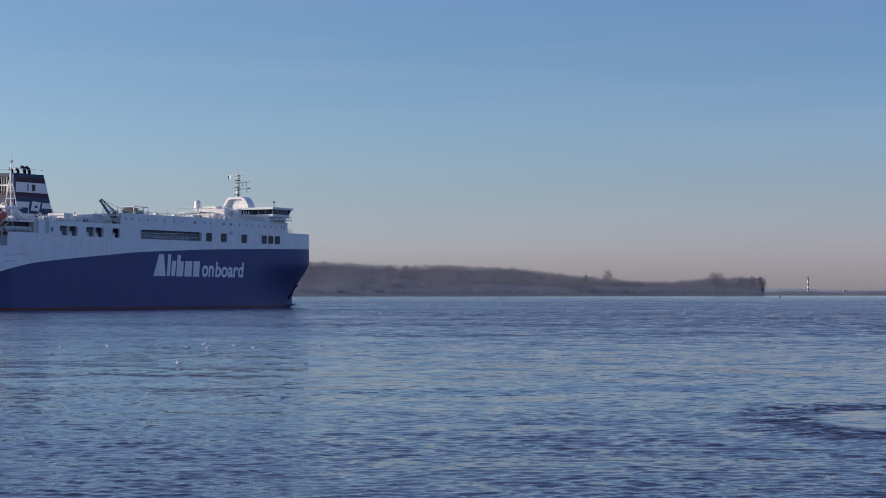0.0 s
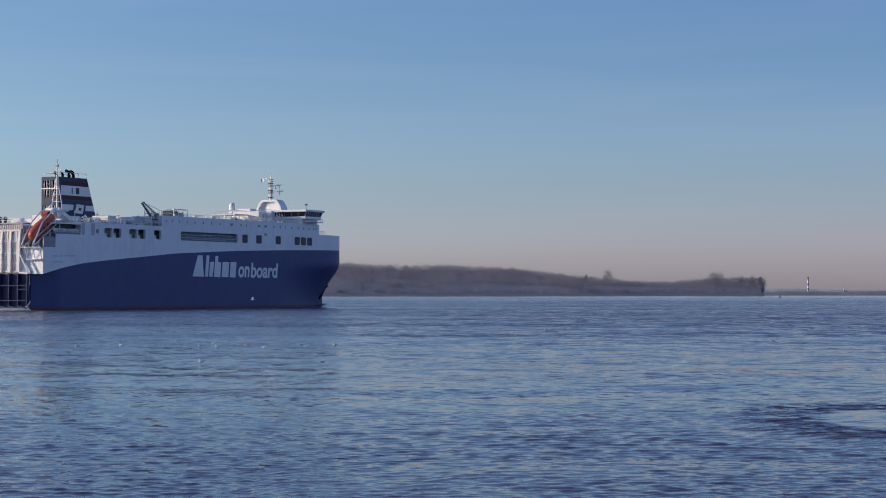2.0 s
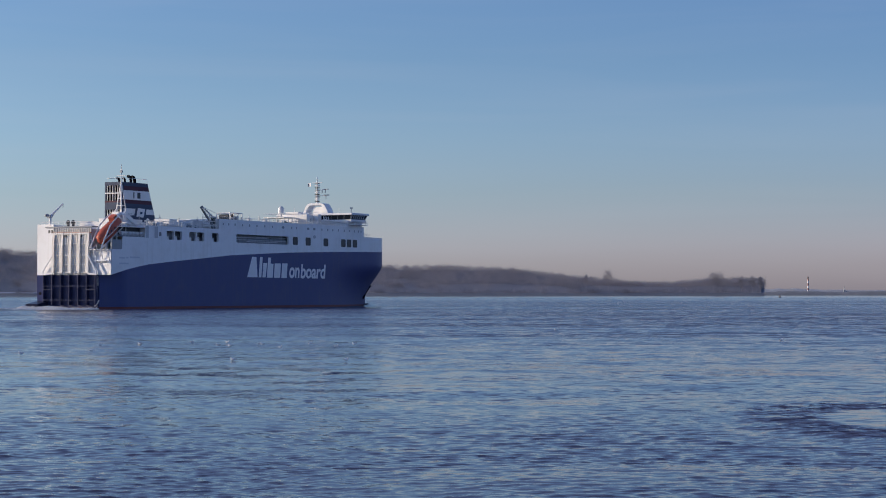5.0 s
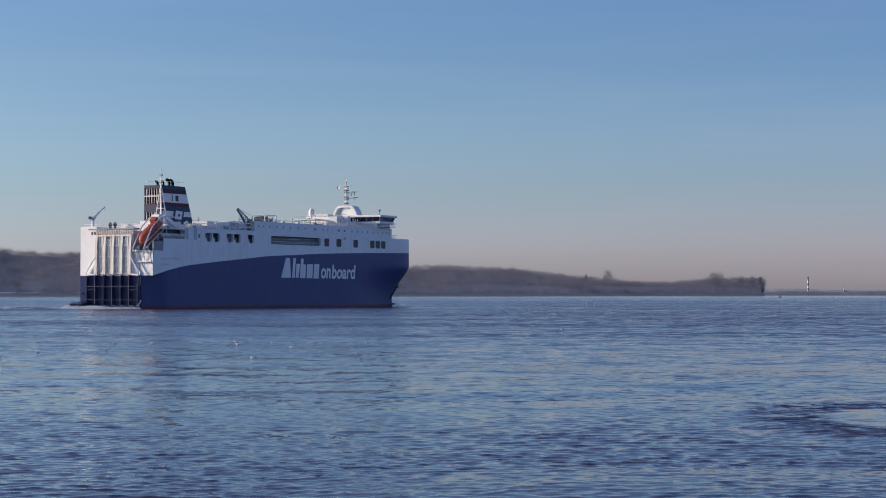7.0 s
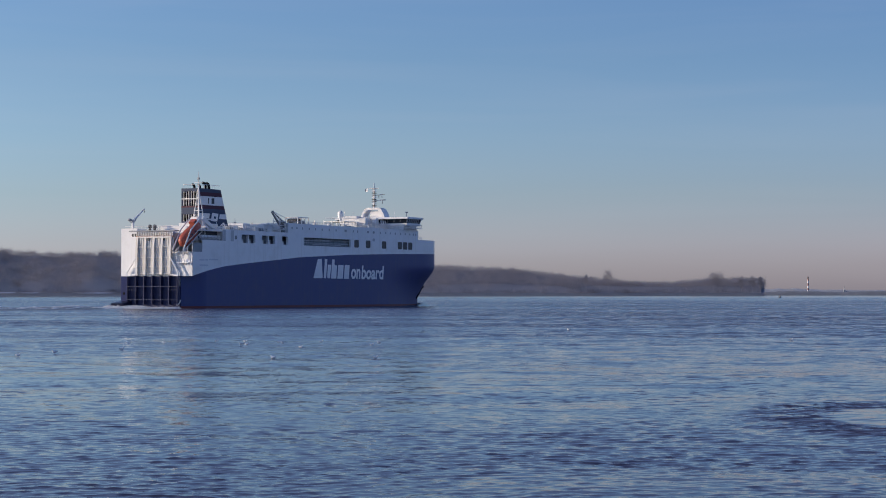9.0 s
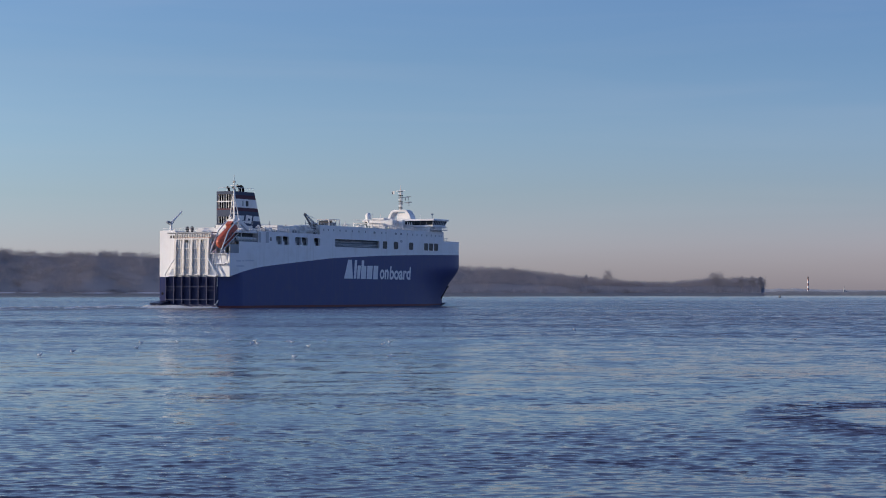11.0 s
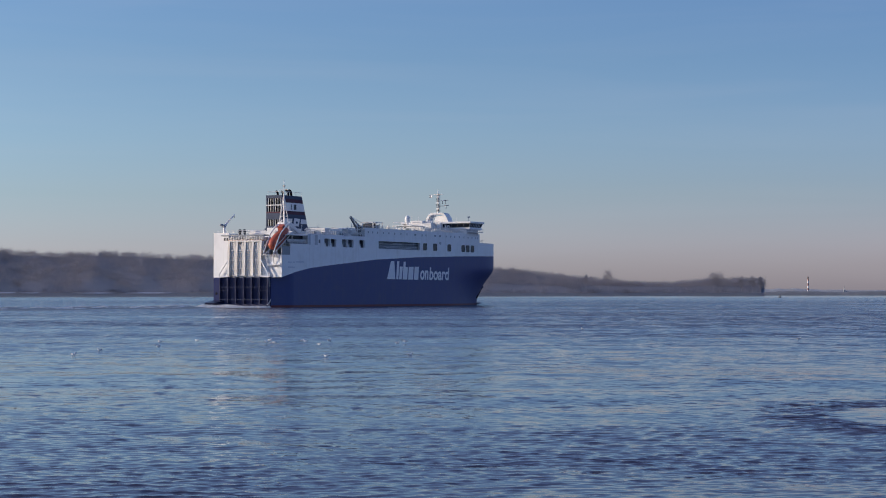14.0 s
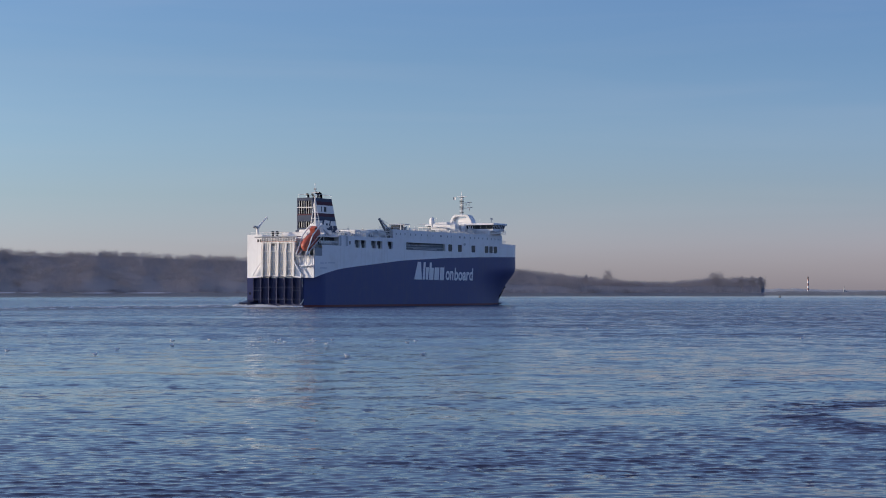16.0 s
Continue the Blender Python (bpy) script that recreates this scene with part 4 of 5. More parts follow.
def aft_mast():
    base = part("aft_mast", tube((16.7, -0.3, 21.0), (16.7, -0.3, 33.2), 0.16, 0.07), WHITE, ship, "white lattice mast with aerials")
    for dx, dy in ((-1.3, -1.1), (1.3, -1.1), (-1.3, 1.1), (1.3, 1.1)):
        part("mast_leg", tube((16.7 + dx, -0.3 + dy, 19.0), (16.7, -0.3, 29.5), 0.12), WHITE, base)
    for k in range(5):
        w, z = 1.15 * (1 - k / 6), 20.5 + k * 1.6
        part("mast_ring", tubes([(16.7 - w, -0.3 - w, z), (16.7 + w, -0.3 - w, z), (16.7 + w, -0.3 + w, z), (16.7 - w, -0.3 + w, z), (16.7 - w, -0.3 - w, z)], 0.07), WHITE, base)
    part("yard", tube((16.7, -1.6, 30.6), (16.7, 1.0, 30.6), 0.07), WHITE, base)
    part("lamp_box", box(16.5, 16.9, -0.6, 0.0, 31.3, 31.8), GREY, base)
    # white houses and sloping beams between the lifeboat and the funnel
    part("boat_house", box(7.0, 16.0, -3.8, 4.0, 13.2, 19.6, 0.15), WHITE, ship, "white house on the boat deck")
    part("boat_house", box(2.5, 6.8, -3.0, 7.8, 13.2, 18.0, 0.1), WHITE, ship, "white house on the boat deck")
    for y in (-4.6, -6.2):
        beam = part("davit_beam", prism([(9.4, 21.3), (10.2, 22.0), (15.6, 19.0), (15.0, 18.5)], 1, y - 0.3, y + 0.3), WHITE, ship, "white sloping davit beam")
        part("davit_post", box(9.8, 10.5, y - 0.25, y + 0.25, 18.5, 21.3), WHITE, beam)
    part("davit_house", box(7.5, 12.0, -5.6, -1.0, 18.5, 20.4, 0.12), WHITE, ship, "white house beside the lifeboat")
    part("davit_house", box(9.0, 11.6, -5.4, -3.4, 20.4, 21.9, 0.12), WHITE, ship, "white house beside the lifeboat")
    for y0, y1, z0, z1 in ((0.2, -3.6, 18.6, 21.6), (-1.2, -4.6, 19.4, 22.4)):
        part("sloping_strut", tube((9.2, y0, z0), (9.2, y1, z1), 0.16), WHITE, ship)
    rail([(7.4, -0.8, 18.6), (7.4, 7.6, 18.6)], 1.1, 1.0)
    part("vent_trunk", box(18.0, 22.6, -2.0, 4.2, 18.6, 20.6, 0.15), WHITE, ship)
    for x, y, h in ((19.5, -5.5, 1.4), (21.0, -5.0, 1.8), (38.5, 3.0, 2.0), (39.6, 3.4, 1.6)):
        part("goose_neck_vent", tubes([(x, y, 18.6), (x, y, 18.6 + h), (x - 0.5, y, 18.9 + h), (x - 0.8, y, 18.6 + h)], 0.16), WHITE, ship, "white goose-neck vent")


aft_mast()


def lifeboat():
    root = part("boat_ramp", tubes([(-1.6, -6.3, 13.2), (7.8, -6.3, 19.3), (7.8, -8.7, 19.3), (-1.6, -8.7, 13.2)], 0.18), WHITE, ship, "white free-fall lifeboat cradle")
    for a, z in ((0.2, 13.3), (4.0, 13.3), (7.2, 13.3)):
        for y in (-6.2, -8.8):
            top = 13.2 + (a + 1.6) * 6.1 / 9.4
            part("cradle_leg", tube((a, y, z), (a, y, top), 0.14), WHITE, root)
    for y in (-6.0, -9.0):
        part("davit_arm", tubes([(-1.8, y, 13.6), (1.4, y, 18.6), (4.6, y, 21.0), (9.9, y, 21.2)], 0.16), WHITE, root, "white davit arm")
    # enclosed hull lofted along its length
    ang = math.radians(33)
    n, m = 14, 16
    verts, faces = [], []
    for i in range(n + 1):
        u = i / n
        s = -4.0 + 8.4 * u
        w = 1.55 * max(0.03, math.sin(math.pi * (0.06 + 0.84 * u ** 0.75))) ** 0.6
        h0 = 1.6 * max(0.05, math.sin(math.pi * (0.08 + 0.82 * u ** 0.8))) ** 0.5
        lift = 0.7 * float(smooth_step(0.72, 0.82, u)) * (1 - float(smooth_step(0.93, 1.0, u)))
        for j in range(m):
            b = 2 * math.pi * j / m
            y, v = w * math.cos(b), h0 * math.sin(b) + (lift if math.sin(b) > 0.5 else 0)
            verts.append((2.7 + s * math.cos(ang) - v * math.sin(ang), -7.5 + y, 17.3 + s * math.sin(ang) + v * math.cos(ang)))
    for i in range(n):
        for j in range(m):
            faces.append((i * m + j, i * m + (j + 1) % m, (i + 1) * m + (j + 1) % m, (i + 1) * m + j))
    faces += [tuple(range(m))[::-1], tuple(range(n * m, n * m + m))]
    boat = raw("lifeboat", verts, faces, ORANGE, ship, "orange enclosed free-fall lifeboat, nose down", True)
    part("rubbing_strip", tubes([(-0.2, -8.98, 15.5), (5.4, -8.98, 19.1)], 0.09), WHITE, boat)
    def aboard(s, y, v):
        """A place on the boat: s along it, y across, v over its keel line."""
        return (2.7 + s * math.cos(ang) - v * math.sin(ang), -7.5 + y, 17.3 + s * math.sin(ang) + v * math.cos(ang))
    def slab(s0, s1, y0, y1, v0, v1):
        bm = bmesh.new()
        c = [bm.verts.new(aboard(s, y, v)) for s in (s0, s1) for y in (y0, y1) for v in (v0, v1)]
        for f in ((0, 1, 3, 2), (4, 6, 7, 5), (0, 4, 5, 1), (2, 3, 7, 6), (0, 2, 6, 4), (1, 5, 7, 3)):
            bm.faces.new([c[i] for i in f])
        return bm
    part("conning_tower", slab(2.2, 3.6, -0.7, 0.7, 1.2, 2.2), ORANGE, boat, "orange steering cupola")
    for y0, y1 in ((-0.74, -0.7), (0.7, 0.74)):
        part("cupola_window", slab(2.5, 3.3, y0, y1, 1.65, 2.05), DULL_PANE, boat, "dark cupola window")
    for s0 in (-2.4, -1.0, 0.4):
        part("boat_window", slab(s0, s0 + 0.5, -1.56, -1.46, 0.35, 0.7), DULL_PANE, boat, "small dark window")
    part("keel_guard", slab(-3.4, 3.4, -0.12, 0.12, -1.75, -1.45), RED, boat, "dull red keel guard")
    # the shade of the raft bay is put in as a dark panel
    part("bay_shade_panel", box(4.2, 12.4, -8.75, -8.65, 16.6, 18.3), DARK, ship, "dark panel for the shade behind the liferafts")
    # recess in the side plating under the boat, its shade set in as grey
    part("boat_bay", box(0.3, 4.0, -10.25, -9.9, 13.25, 15.45), GREY, ship, "grey panel for the shaded bay beneath the lifeboat")
    for k in range(6):
        a = 5.0 + k * 1.35
        part("liferaft", tube((a - 0.5, -9.4, 17.0), (a + 0.5, -9.4, 17.0), 0.38, seg=12), WHITE, ship, "white liferaft canister")
    part("side_port", box(17.7, 18.5, -HALF - 0.02, -HALF + 0.1, 16.6, 17.5), DERRICK, ship, "small dark square port")
    for a0, a1 in ((12.75, 13.7), (15.9, 17.2)):
        part("side_door", box(a0, a1, -HALF - 0.03, -HALF - 0.004, 16.1, 18.75, 0.01), DOOR_GREY, ship, "pale grey side door")
    part("raft_rack", box(4.2, 12.4, -9.9, -8.8, 16.2, 16.6), GREY, ship)
    part("boat_deck", box(4.0, 12.5, -10.2, -4.4, 18.3, 18.5), WHITE, ship)
    rail([(4.1, -10.1, 18.5), (12.5, -10.1, 18.5)], 1.0, 1.2)
    rail([(4.1, -10.15, 16.15), (12.5, -10.15, 16.15)], 0.8, 1.2)


lifeboat()


def knuckle_crane(x, y, z, turn, reach, rise, mat):
    root = part("deck_crane", tube((x, y, z), (x, y, z + 2.2), 0.36, 0.28, 12), mat, ship, "small deck crane with its boom raised")
    part("crane_house", box(x - 0.45, x + 0.45, y - 0.2, y + 0.7, z + 2.0, z + 2.7, 0.1), GREY, root)
    part("counterweight", ball((x - 0.3, y + 0.7, z + 2.6), 0.45, 1.2, 1.2, 0.8, 10), GREY, root)
    e = (x + reach * math.cos(turn), y + reach * math.sin(turn), z + rise)
    part("boom", tube((x, y, z + 2.4), e, 0.30, 0.16), mat, root)
    part("boom_ram", tube((x, y, z + 1.6), (x + reach * 0.45 * math.cos(turn), y + reach * 0.45 * math.sin(turn), z + 2.4 + (rise - 2.4) * 0.45), 0.1), GREY, root)
    part("hook", tube(e, (e[0], e[1], e[2] - 0.9), 0.06), DARK, root)


knuckle_crane(2.6, 8.8, 18.5, -0.1, 4.0, 5.4, WHITE)


def derrick(foot, head, r, mat):
    root = part("derrick", tube(foot, head, r, r * 0.55), mat, ship, "dark deck derrick leaning aft")
    part("derrick_foot", box(foot[0] - 0.5, foot[0] + 0.5, foot[1] - 0.5, foot[1] + 0.5, 18.6, foot[2] + 0.3, 0.08), mat, root)
    h = Vector(head)
    for k in range(5):
        c = Vector(foot).lerp(h, 0.15 + 0.17 * k)
        part("derrick_cleat", box(c.x - 0.12, c.x + 0.12, c.y - r - 0.18, c.y - r * 0.5, c.z - 0.1, c.z + 0.1), WHITE, root)
    part("derrick_head", box(h.x - 0.2, h.x + 0.2, h.y - 0.2, h.y + 0.2, h.z - 0.2, h.z + 0.2), mat, root)
    part("derrick_stay", tube(h, (foot[0] + 2.2, foot[1], foot[2] + 0.8), 0.05, seg=5), WHITE, root)


derrick((41.0, -9.3, 19.2), (35.6, -9.3, 23.8), 0.40, DERRICK)
derrick((41.9, -8.6, 21.6), (37.0, -8.6, 24.1), 0.20, DERRICK)
for z in (19.6, 20.6, 21.6):
    part("derrick_platform", box(38.3, 41.3, -9.9, -7.8, z, z + 0.14), WHITE, ship)
for x, y in ((38.4, -9.8), (41.2, -9.8), (38.4, -7.9), (41.2, -7.9)):
    part("platform_post", tube((x, y, 18.6), (x, y, 22.4), 0.09), WHITE, ship)


def deck_things():
    for x, y in ((5.0, 5.6), (5.0, 4.2)):
        vent = part("mushroom_vent", tube((x, y, 18.4), (x, y, 19.4), 0.3, seg=10), DARK, ship, "dark cowl vent")
        part("vent_cowl", ball((x, y, 19.5), 0.62, 0.8, 0.8, 0.9), DARK, vent)
    frame_root = part("machinery_frame", box(47.6, 53.0, -9.4, -5.5, 21.0, 21.4), WHITE, ship, "open white frame with winch machinery")
    for x in (47.7, 49.4, 51.1, 52.9):
        for y in (-9.3, -5.6):
            part("frame_post", box(x - 0.1, x + 0.1, y - 0.1, y + 0.1, 21.4, 23.0), WHITE, frame_root)
    part("frame_roof", tubes([(47.7, -9.3, 23.0), (52.9, -9.3, 23.0), (52.9, -5.6, 23.0), (47.7, -5.6, 23.0), (47.7, -9.3, 23.0)], 0.1), WHITE, frame_root)
    part("winch", tube((48.1, -8.9, 22.1), (48.1, -6.2, 22.1), 0.6, seg=14), DARK, frame_root)
    part("winch", box(49.8, 50.8, -8.6, -6.2, 21.4, 22.8, 0.15), DARK, frame_root)
    part("winch", box(51.6, 52.6, -8.6, -6.4, 21.4, 22.3, 0.15), DERRICK, frame_root)
    for x0, x1, y0, y1, h in ((25.5, 28.5, -7.5, -3.0, 2.2), (29.5, 37.0, -6.5, 1.0, 1.7), (37.4, 42.0, -5.6, -1.5, 2.4), (20.0, 22.5, -8.0, -5.0, 1.4)):
        part("deck_house", box(x0, x1, y0, y1, 18.6, 18.6 + h, 0.08), WHITE, ship, "low white deck house")
    for x in (55.5, 60.0, 64.0, 68.0):
        part("deck_post", tube((x, -9.6, 21.0), (x, -9.6, 22.6), 0.1), WHITE, ship)


deck_things()


def aft_clutter():
    """Pipes, lockers, lamps and vents along the after deck."""
    rng = random.Random(12)
    for k in range(16):
        x, y = 13.5 + k * 1.75, rng.uniform(-9.2, -6.2)
        kind = k % 4
        if kind == 0:
            post = part("deck_lamp", tube((x, y, 18.6), (x, y, 18.6 + rng.uniform(2.2, 3.2)), 0.06, seg=6), WHITE, ship, "thin white lamp post")
            part("lamp_head", box(x - 0.2, x + 0.2, y - 0.15, y + 0.15, 20.75, 20.95), GREY, post)
        elif kind == 1:
            part("deck_locker", box(x - 0.6, x + 0.6, y - 0.4, y + 0.4, 18.6, 18.6 + rng.uniform(0.8, 1.5), 0.05), WHITE, ship, "white deck locker")
        elif kind == 2:
            part("mooring_winch", tube((x - 0.7, y, 19.2), (x + 0.7, y, 19.2), 0.5, seg=12), GREY, ship, "grey winch drum")
        else:
            part("vent_pipe", tubes([(x, y, 18.6), (x, y, 19.9), (x + 0.4, y, 20.1), (x + 0.6, y, 19.8)], 0.13), WHITE, ship, "white bent vent pipe")
    for y, z in ((-8.0, 19.3), (-5.0, 19.6), (2.0, 19.9)):
        part("deck_pipe", tube((18.0, y, z), (41.0, y, z), 0.12), WHITE, ship, "long white deck pipe")
    for x in (56.0, 63.0, 70.5, 77.0):
        part("deck_box", box(x - 0.5, x + 0.5, -9.7, -8.9, 21.0, 21.0 + 0.85, 0.05), WHITE, ship, "small white deck box")


aft_clutter()


# ---- bridge ----
def bridge():
    # low houses behind the wheelhouse
    part("accommodation", box(93.0, 102.0, -4.0, 7.2, 21.0, 22.3, 0.1), WHITE, ship, "low white accommodation house")
    table = part("dome_platform", box(85.8, 92.5, -0.5, 6.0, 23.3, 23.5), WHITE, ship, "white platform on posts")
    for x in (86.0, 88.1, 90.2, 92.2):
        for y in (-0.3, 5.8):
            part("platform_post", tube((x, y, 21.0), (x, y, 23.3), 0.12), WHITE, table)
    part("platform_locker", box(86.4, 88.0, 0.2, 2.0, 21.0, 22.6, 0.05), DECK, table)
    part("platform_locker", box(88.8, 91.4, 0.6, 3.0, 21.0, 22.3, 0.05), GREY, table)
    part("platform_rail", tubes([(85.9, -0.4, 24.4), (92.4, -0.4, 24.4), (92.4, 5.9, 24.4), (85.9, 5.9, 24.4), (85.9, -0.4, 24.4)], 0.05), WHITE, table)
    dome = part("satellite_dome", ball((91.7, 4.3, 25.7), 0.95, 0.85, 0.85, 1.0, 16), WHITE, ship, "white satellite dome on a post", True)
    part("dome_skirt", tube((91.7, 4.3, 24.6), (91.7, 4.3, 25.7), 0.8, seg=16), WHITE, dome)
    part("dome_mast", tube((91.7, 4.3, 23.6), (91.7, 4.3, 24.6), 0.3), WHITE, dome)
    part("vent_house", box(94.6, 101.4, -1.8, 6.4, 22.2, 24.15, 0.25), WHITE, ship, "white vent house behind the bridge")
    for x0, x1, y0, y1, z1 in ((92.6, 94.2, -3.2, -0.4, 24.4), (95.0, 97.6, 1.0, 5.0, 25.2), (97.8, 99.2, -3.6, -2.2, 24.6)):
        part("locker", box(x0, x1, y0, y1, 22.2, z1, 0.08), WHITE, ship, "white locker behind the bridge")
    rail([(94.7, -1.7, 24.15), (101.2, -1.7, 24.15)], 1.0, 1.1)
    rail([(93.1, -3.9, 22.3), (101.8, -3.9, 22.3)], 1.0, 1.1)
    for x, y, h in ((93.6, -2.0, 3.4), (96.4, 3.0, 4.2), (88.4, 1.0, 4.0), (100.2, -3.0, 3.0)):
        part("aerial", tube((x, y, 22.2), (x, y, 22.2 + h), 0.06, seg=6), WHITE, ship)
    for x in (98.2, 99.4, 100.6):
        part("brace_frame", tubes([(x, -5.4, 21.0), (x + 0.5, -4.6, 24.0), (x + 1.0, -5.4, 21.0)], 0.1), WHITE, ship, "white braced frame")
    part("vent_louvre", box(95.2, 97.0, -1.86, -1.8, 22.6, 23.6), MESH_GREY, ship)
    part("vent_hood", box(98.0, 100.4, -0.5, 4.0, 24.15, 25.0, 0.3), WHITE, ship)
    for y in (-2.2, 2.2):
        part("brace_frame", tubes([(99.0, y - 1.4, 21.0), (99.0, y, 24.6), (99.0, y + 1.4, 21.0)], 0.14), WHITE, ship, "white braced frame")
    wheel = part("wheelhouse", box(102.0, 109.4, -10.2, 10.2, 21.3, 22.9), HULL_WHITE, ship, "white wheelhouse with a dark window band")
    # window band with outward slope
    v, f = [], []
    for z, out in ((22.9, 0.0), (24.4, 0.55)):
        v += [(102.0 - out * 0.3, -10.9 - out, z), (109.4 + out, -10.9 - out, z), (109.4 + out, 10.9 + out, z), (102.0 - out * 0.3, 10.9 + out, z)]
    f = [(0, 1, 5, 4), (1, 2, 6, 5), (2, 3, 7, 6), (3, 0, 4, 7)]
    raw("bridge_window", v, f, PANE, wheel, "tinted bridge windows")
    for k in range(8):
        a = 102.0 + k * 7.4 / 7
        for s2 in (-1, 1):
            part("mullion", tube((a, s2 * 10.93, 22.9), (a + (0.55 if k == 7 else 0.1), s2 * 11.5, 24.4), 0.09, seg=5), HULL_WHITE, wheel)
    for k in range(12):
        y = -10.8 + k * 21.6 / 11
        part("mullion", tube((101.96, y, 22.9), (101.8, y * 1.05, 24.4), 0.045, seg=5), GREY, wheel)
        part("mullion", tube((109.45, y, 22.9), (110.0, y * 1.05, 24.4), 0.08, seg=5), HULL_WHITE, wheel)
    part("wing_floor", box(101.8, 109.6, -11.25, 11.25, 22.55, 23.22, 0.05), HULL_WHITE, wheel)
    part("wheelhouse_roof", box(101.2, 110.4, -11.9, 11.9, 24.4, 24.95, 0.12), HULL_WHITE, wheel, "white overhanging roof")
    for s2 in (-1, 1):
        part("wing_brace", tube((104.0, s2 * 10.0, 21.4), (104.0, s2 * 11.2, 22.6), 0.12), HULL_WHITE, wheel)
        part("wing_brace", tube((107.5, s2 * 10.0, 21.4), (107.5, s2 * 11.2, 22.6), 0.12), HULL_WHITE, wheel)
    for s2 in (-1, 1):
        deck = part("wing_platform", box(102.6, 109.6, min(s2 * 10.3, s2 * 11.9), max(s2 * 10.3, s2 * 11.9), 21.75, 21.9), HULL_WHITE, wheel, "white platform under the bridge wing")
        part("wing_rail", tubes([(102.7, s2 * 10.3, 22.75), (102.7, s2 * 11.8, 22.75), (109.5, s2 * 11.8, 22.75), (109.5, s2 * 10.3, 22.75)], 0.06), WHITE, wheel)
        part("wing_rail", tubes([(102.7, s2 * 11.8, 22.3), (109.5, s2 * 11.8, 22.3)], 0.045), WHITE, wheel)
        for k in range(7):
            part("wing_post", tube((102.7 + k * 6.8 / 6, s2 * 11.8, 21.9), (102.7 + k * 6.8 / 6, s2 * 11.8, 22.75), 0.05, seg=5), WHITE, wheel)
    # arch over the wheelhouse that carries the radar mast
    keep = [(3.9, 24.9), (3.4, 26.2), (2.7, 27.3), (1.9, 27.75), (-1.9, 27.75), (-2.7, 27.4), (-3.5, 26.2), (-4.0, 24.9)]
    gap = [(3.2, 24.9), (2.8, 26.0), (2.2, 26.9), (1.6, 27.2), (-1.5, 27.2), (-2.0, 26.9), (-2.6, 26.0), (-2.9, 24.9)]
    arch = part("radar_arch", prism(keep + gap[::-1], 0, 102.0, 105.0), WHITE, ship, "white arch that carries the radar mast")
    part("radar_room", box(102.8, 104.6, -2.4, 1.2, 24.9, 26.8, 0.15), WHITE, arch)
    mast = part("radar_mast", tube((103.0, 0, 27.5), (103.0, 0, 34.8), 0.34, 0.1, 10), WHITE, ship, "white radar mast with yards and scanners")
    for k in range(9):
        z = 28.2 + k * 0.6
        part("mast_rung", box(102.5, 103.5, -0.5, 0.5, z, z + 0.26), (DARK, OFF_WHITE, DERRICK)[k % 3], mast)
    for z, y0, y1, a in ((33.3, -1.6, 1.6, 103.0), (31.4, -2.2, 0.5, 103.4), (29.8, -2.4, 0.5, 103.4)):
        part("yard", tube((a, y0, z), (a, y1, z), 0.09), WHITE, mast)
    part("radar_scanner", box(103.6, 103.9, -3.0, -1.4, 31.45, 31.65), GREY, mast, "white radar scanner bar")
    part("radar_scanner", box(104.4, 104.7, -2.8, -1.2, 29.9, 30.15), GREY, mast, "white radar scanner bar")
    part("flag", prism([(2.0, 32.4), (2.9, 32.3), (2.95, 33.2), (2.0, 33.35)], 0, 102.98, 103.02), WHITE, mast, "small white flag")
    for y, z in ((-2.2, 31.4), (-2.4, 29.8), (-1.2, 31.4)):
        part("scanner_post", tube((103.6, y, z - 0.9), (103.6, y, z + 0.1), 0.1, seg=6), DERRICK, mast)
    part("flag_patch", prism([(2.6, 32.36), (2.88, 32.33), (2.93, 33.15), (2.6, 33.2)], 0, 102.96, 103.04), SLATE, mast)
    whip = part("roof_lamp", tube((107.5, -8.0, 24.9), (107.5, -8.0, 26.6), 0.08), GREY, ship, "signal lamp on a post")
    part("lamp_head", box(107.25, 107.75, -8.25, -7.75, 26.3, 26.7), GREY, whip)
    for y in (-3.5, 0.0, 3.5, 6.5):
        part("aerial", tube((108.5, y, 24.9), (108.5, y, 26.8), 0.04, seg=5), WHITE, ship)
    rail([(76.0, -8.8, 23.6 - 2.5), (101.0, -8.8, 23.6 - 2.5)], 1.1, 2.0)
    rail([(84.0, -6.0, 21.0), (101.5, -6.0, 21.0)], 1.7, 1.3)
    rail([(100.9, -9.9, 21.3), (100.9, -2.6, 21.3)], 1.3, 0.85)


bridge()


# ---- wake ----
def foam_patch(name, rows, seed, parent=None, label=""):
    """Broken clumps of foam that lie on the water."""
    rng = random.Random(seed)
    verts, faces = [], []
    for x0, x1, y0, y1, count, size in rows:
        for _ in range(count):
            cx, cy = rng.uniform(x0, x1), rng.uniform(y0, y1)
            r = size * rng.uniform(0.4, 1.3)
            n = 7
            base = len(verts)
            verts.append((cx, cy, 0.05 + r * rng.uniform(0.3, 0.9)))
            for k in range(n):
                a = 2 * math.pi * k / n
                q = r * rng.uniform(0.6, 1.2)
                verts.append((cx + math.cos(a) * q * 2.4, cy + math.sin(a) * q, -0.05))
            for k in range(n):
                faces.append((base, base + 1 + k, base + 1 + (k + 1) % n))
    return tagged(raw(name, verts, faces, FOAM, parent, "", True), label, kind="stuff")


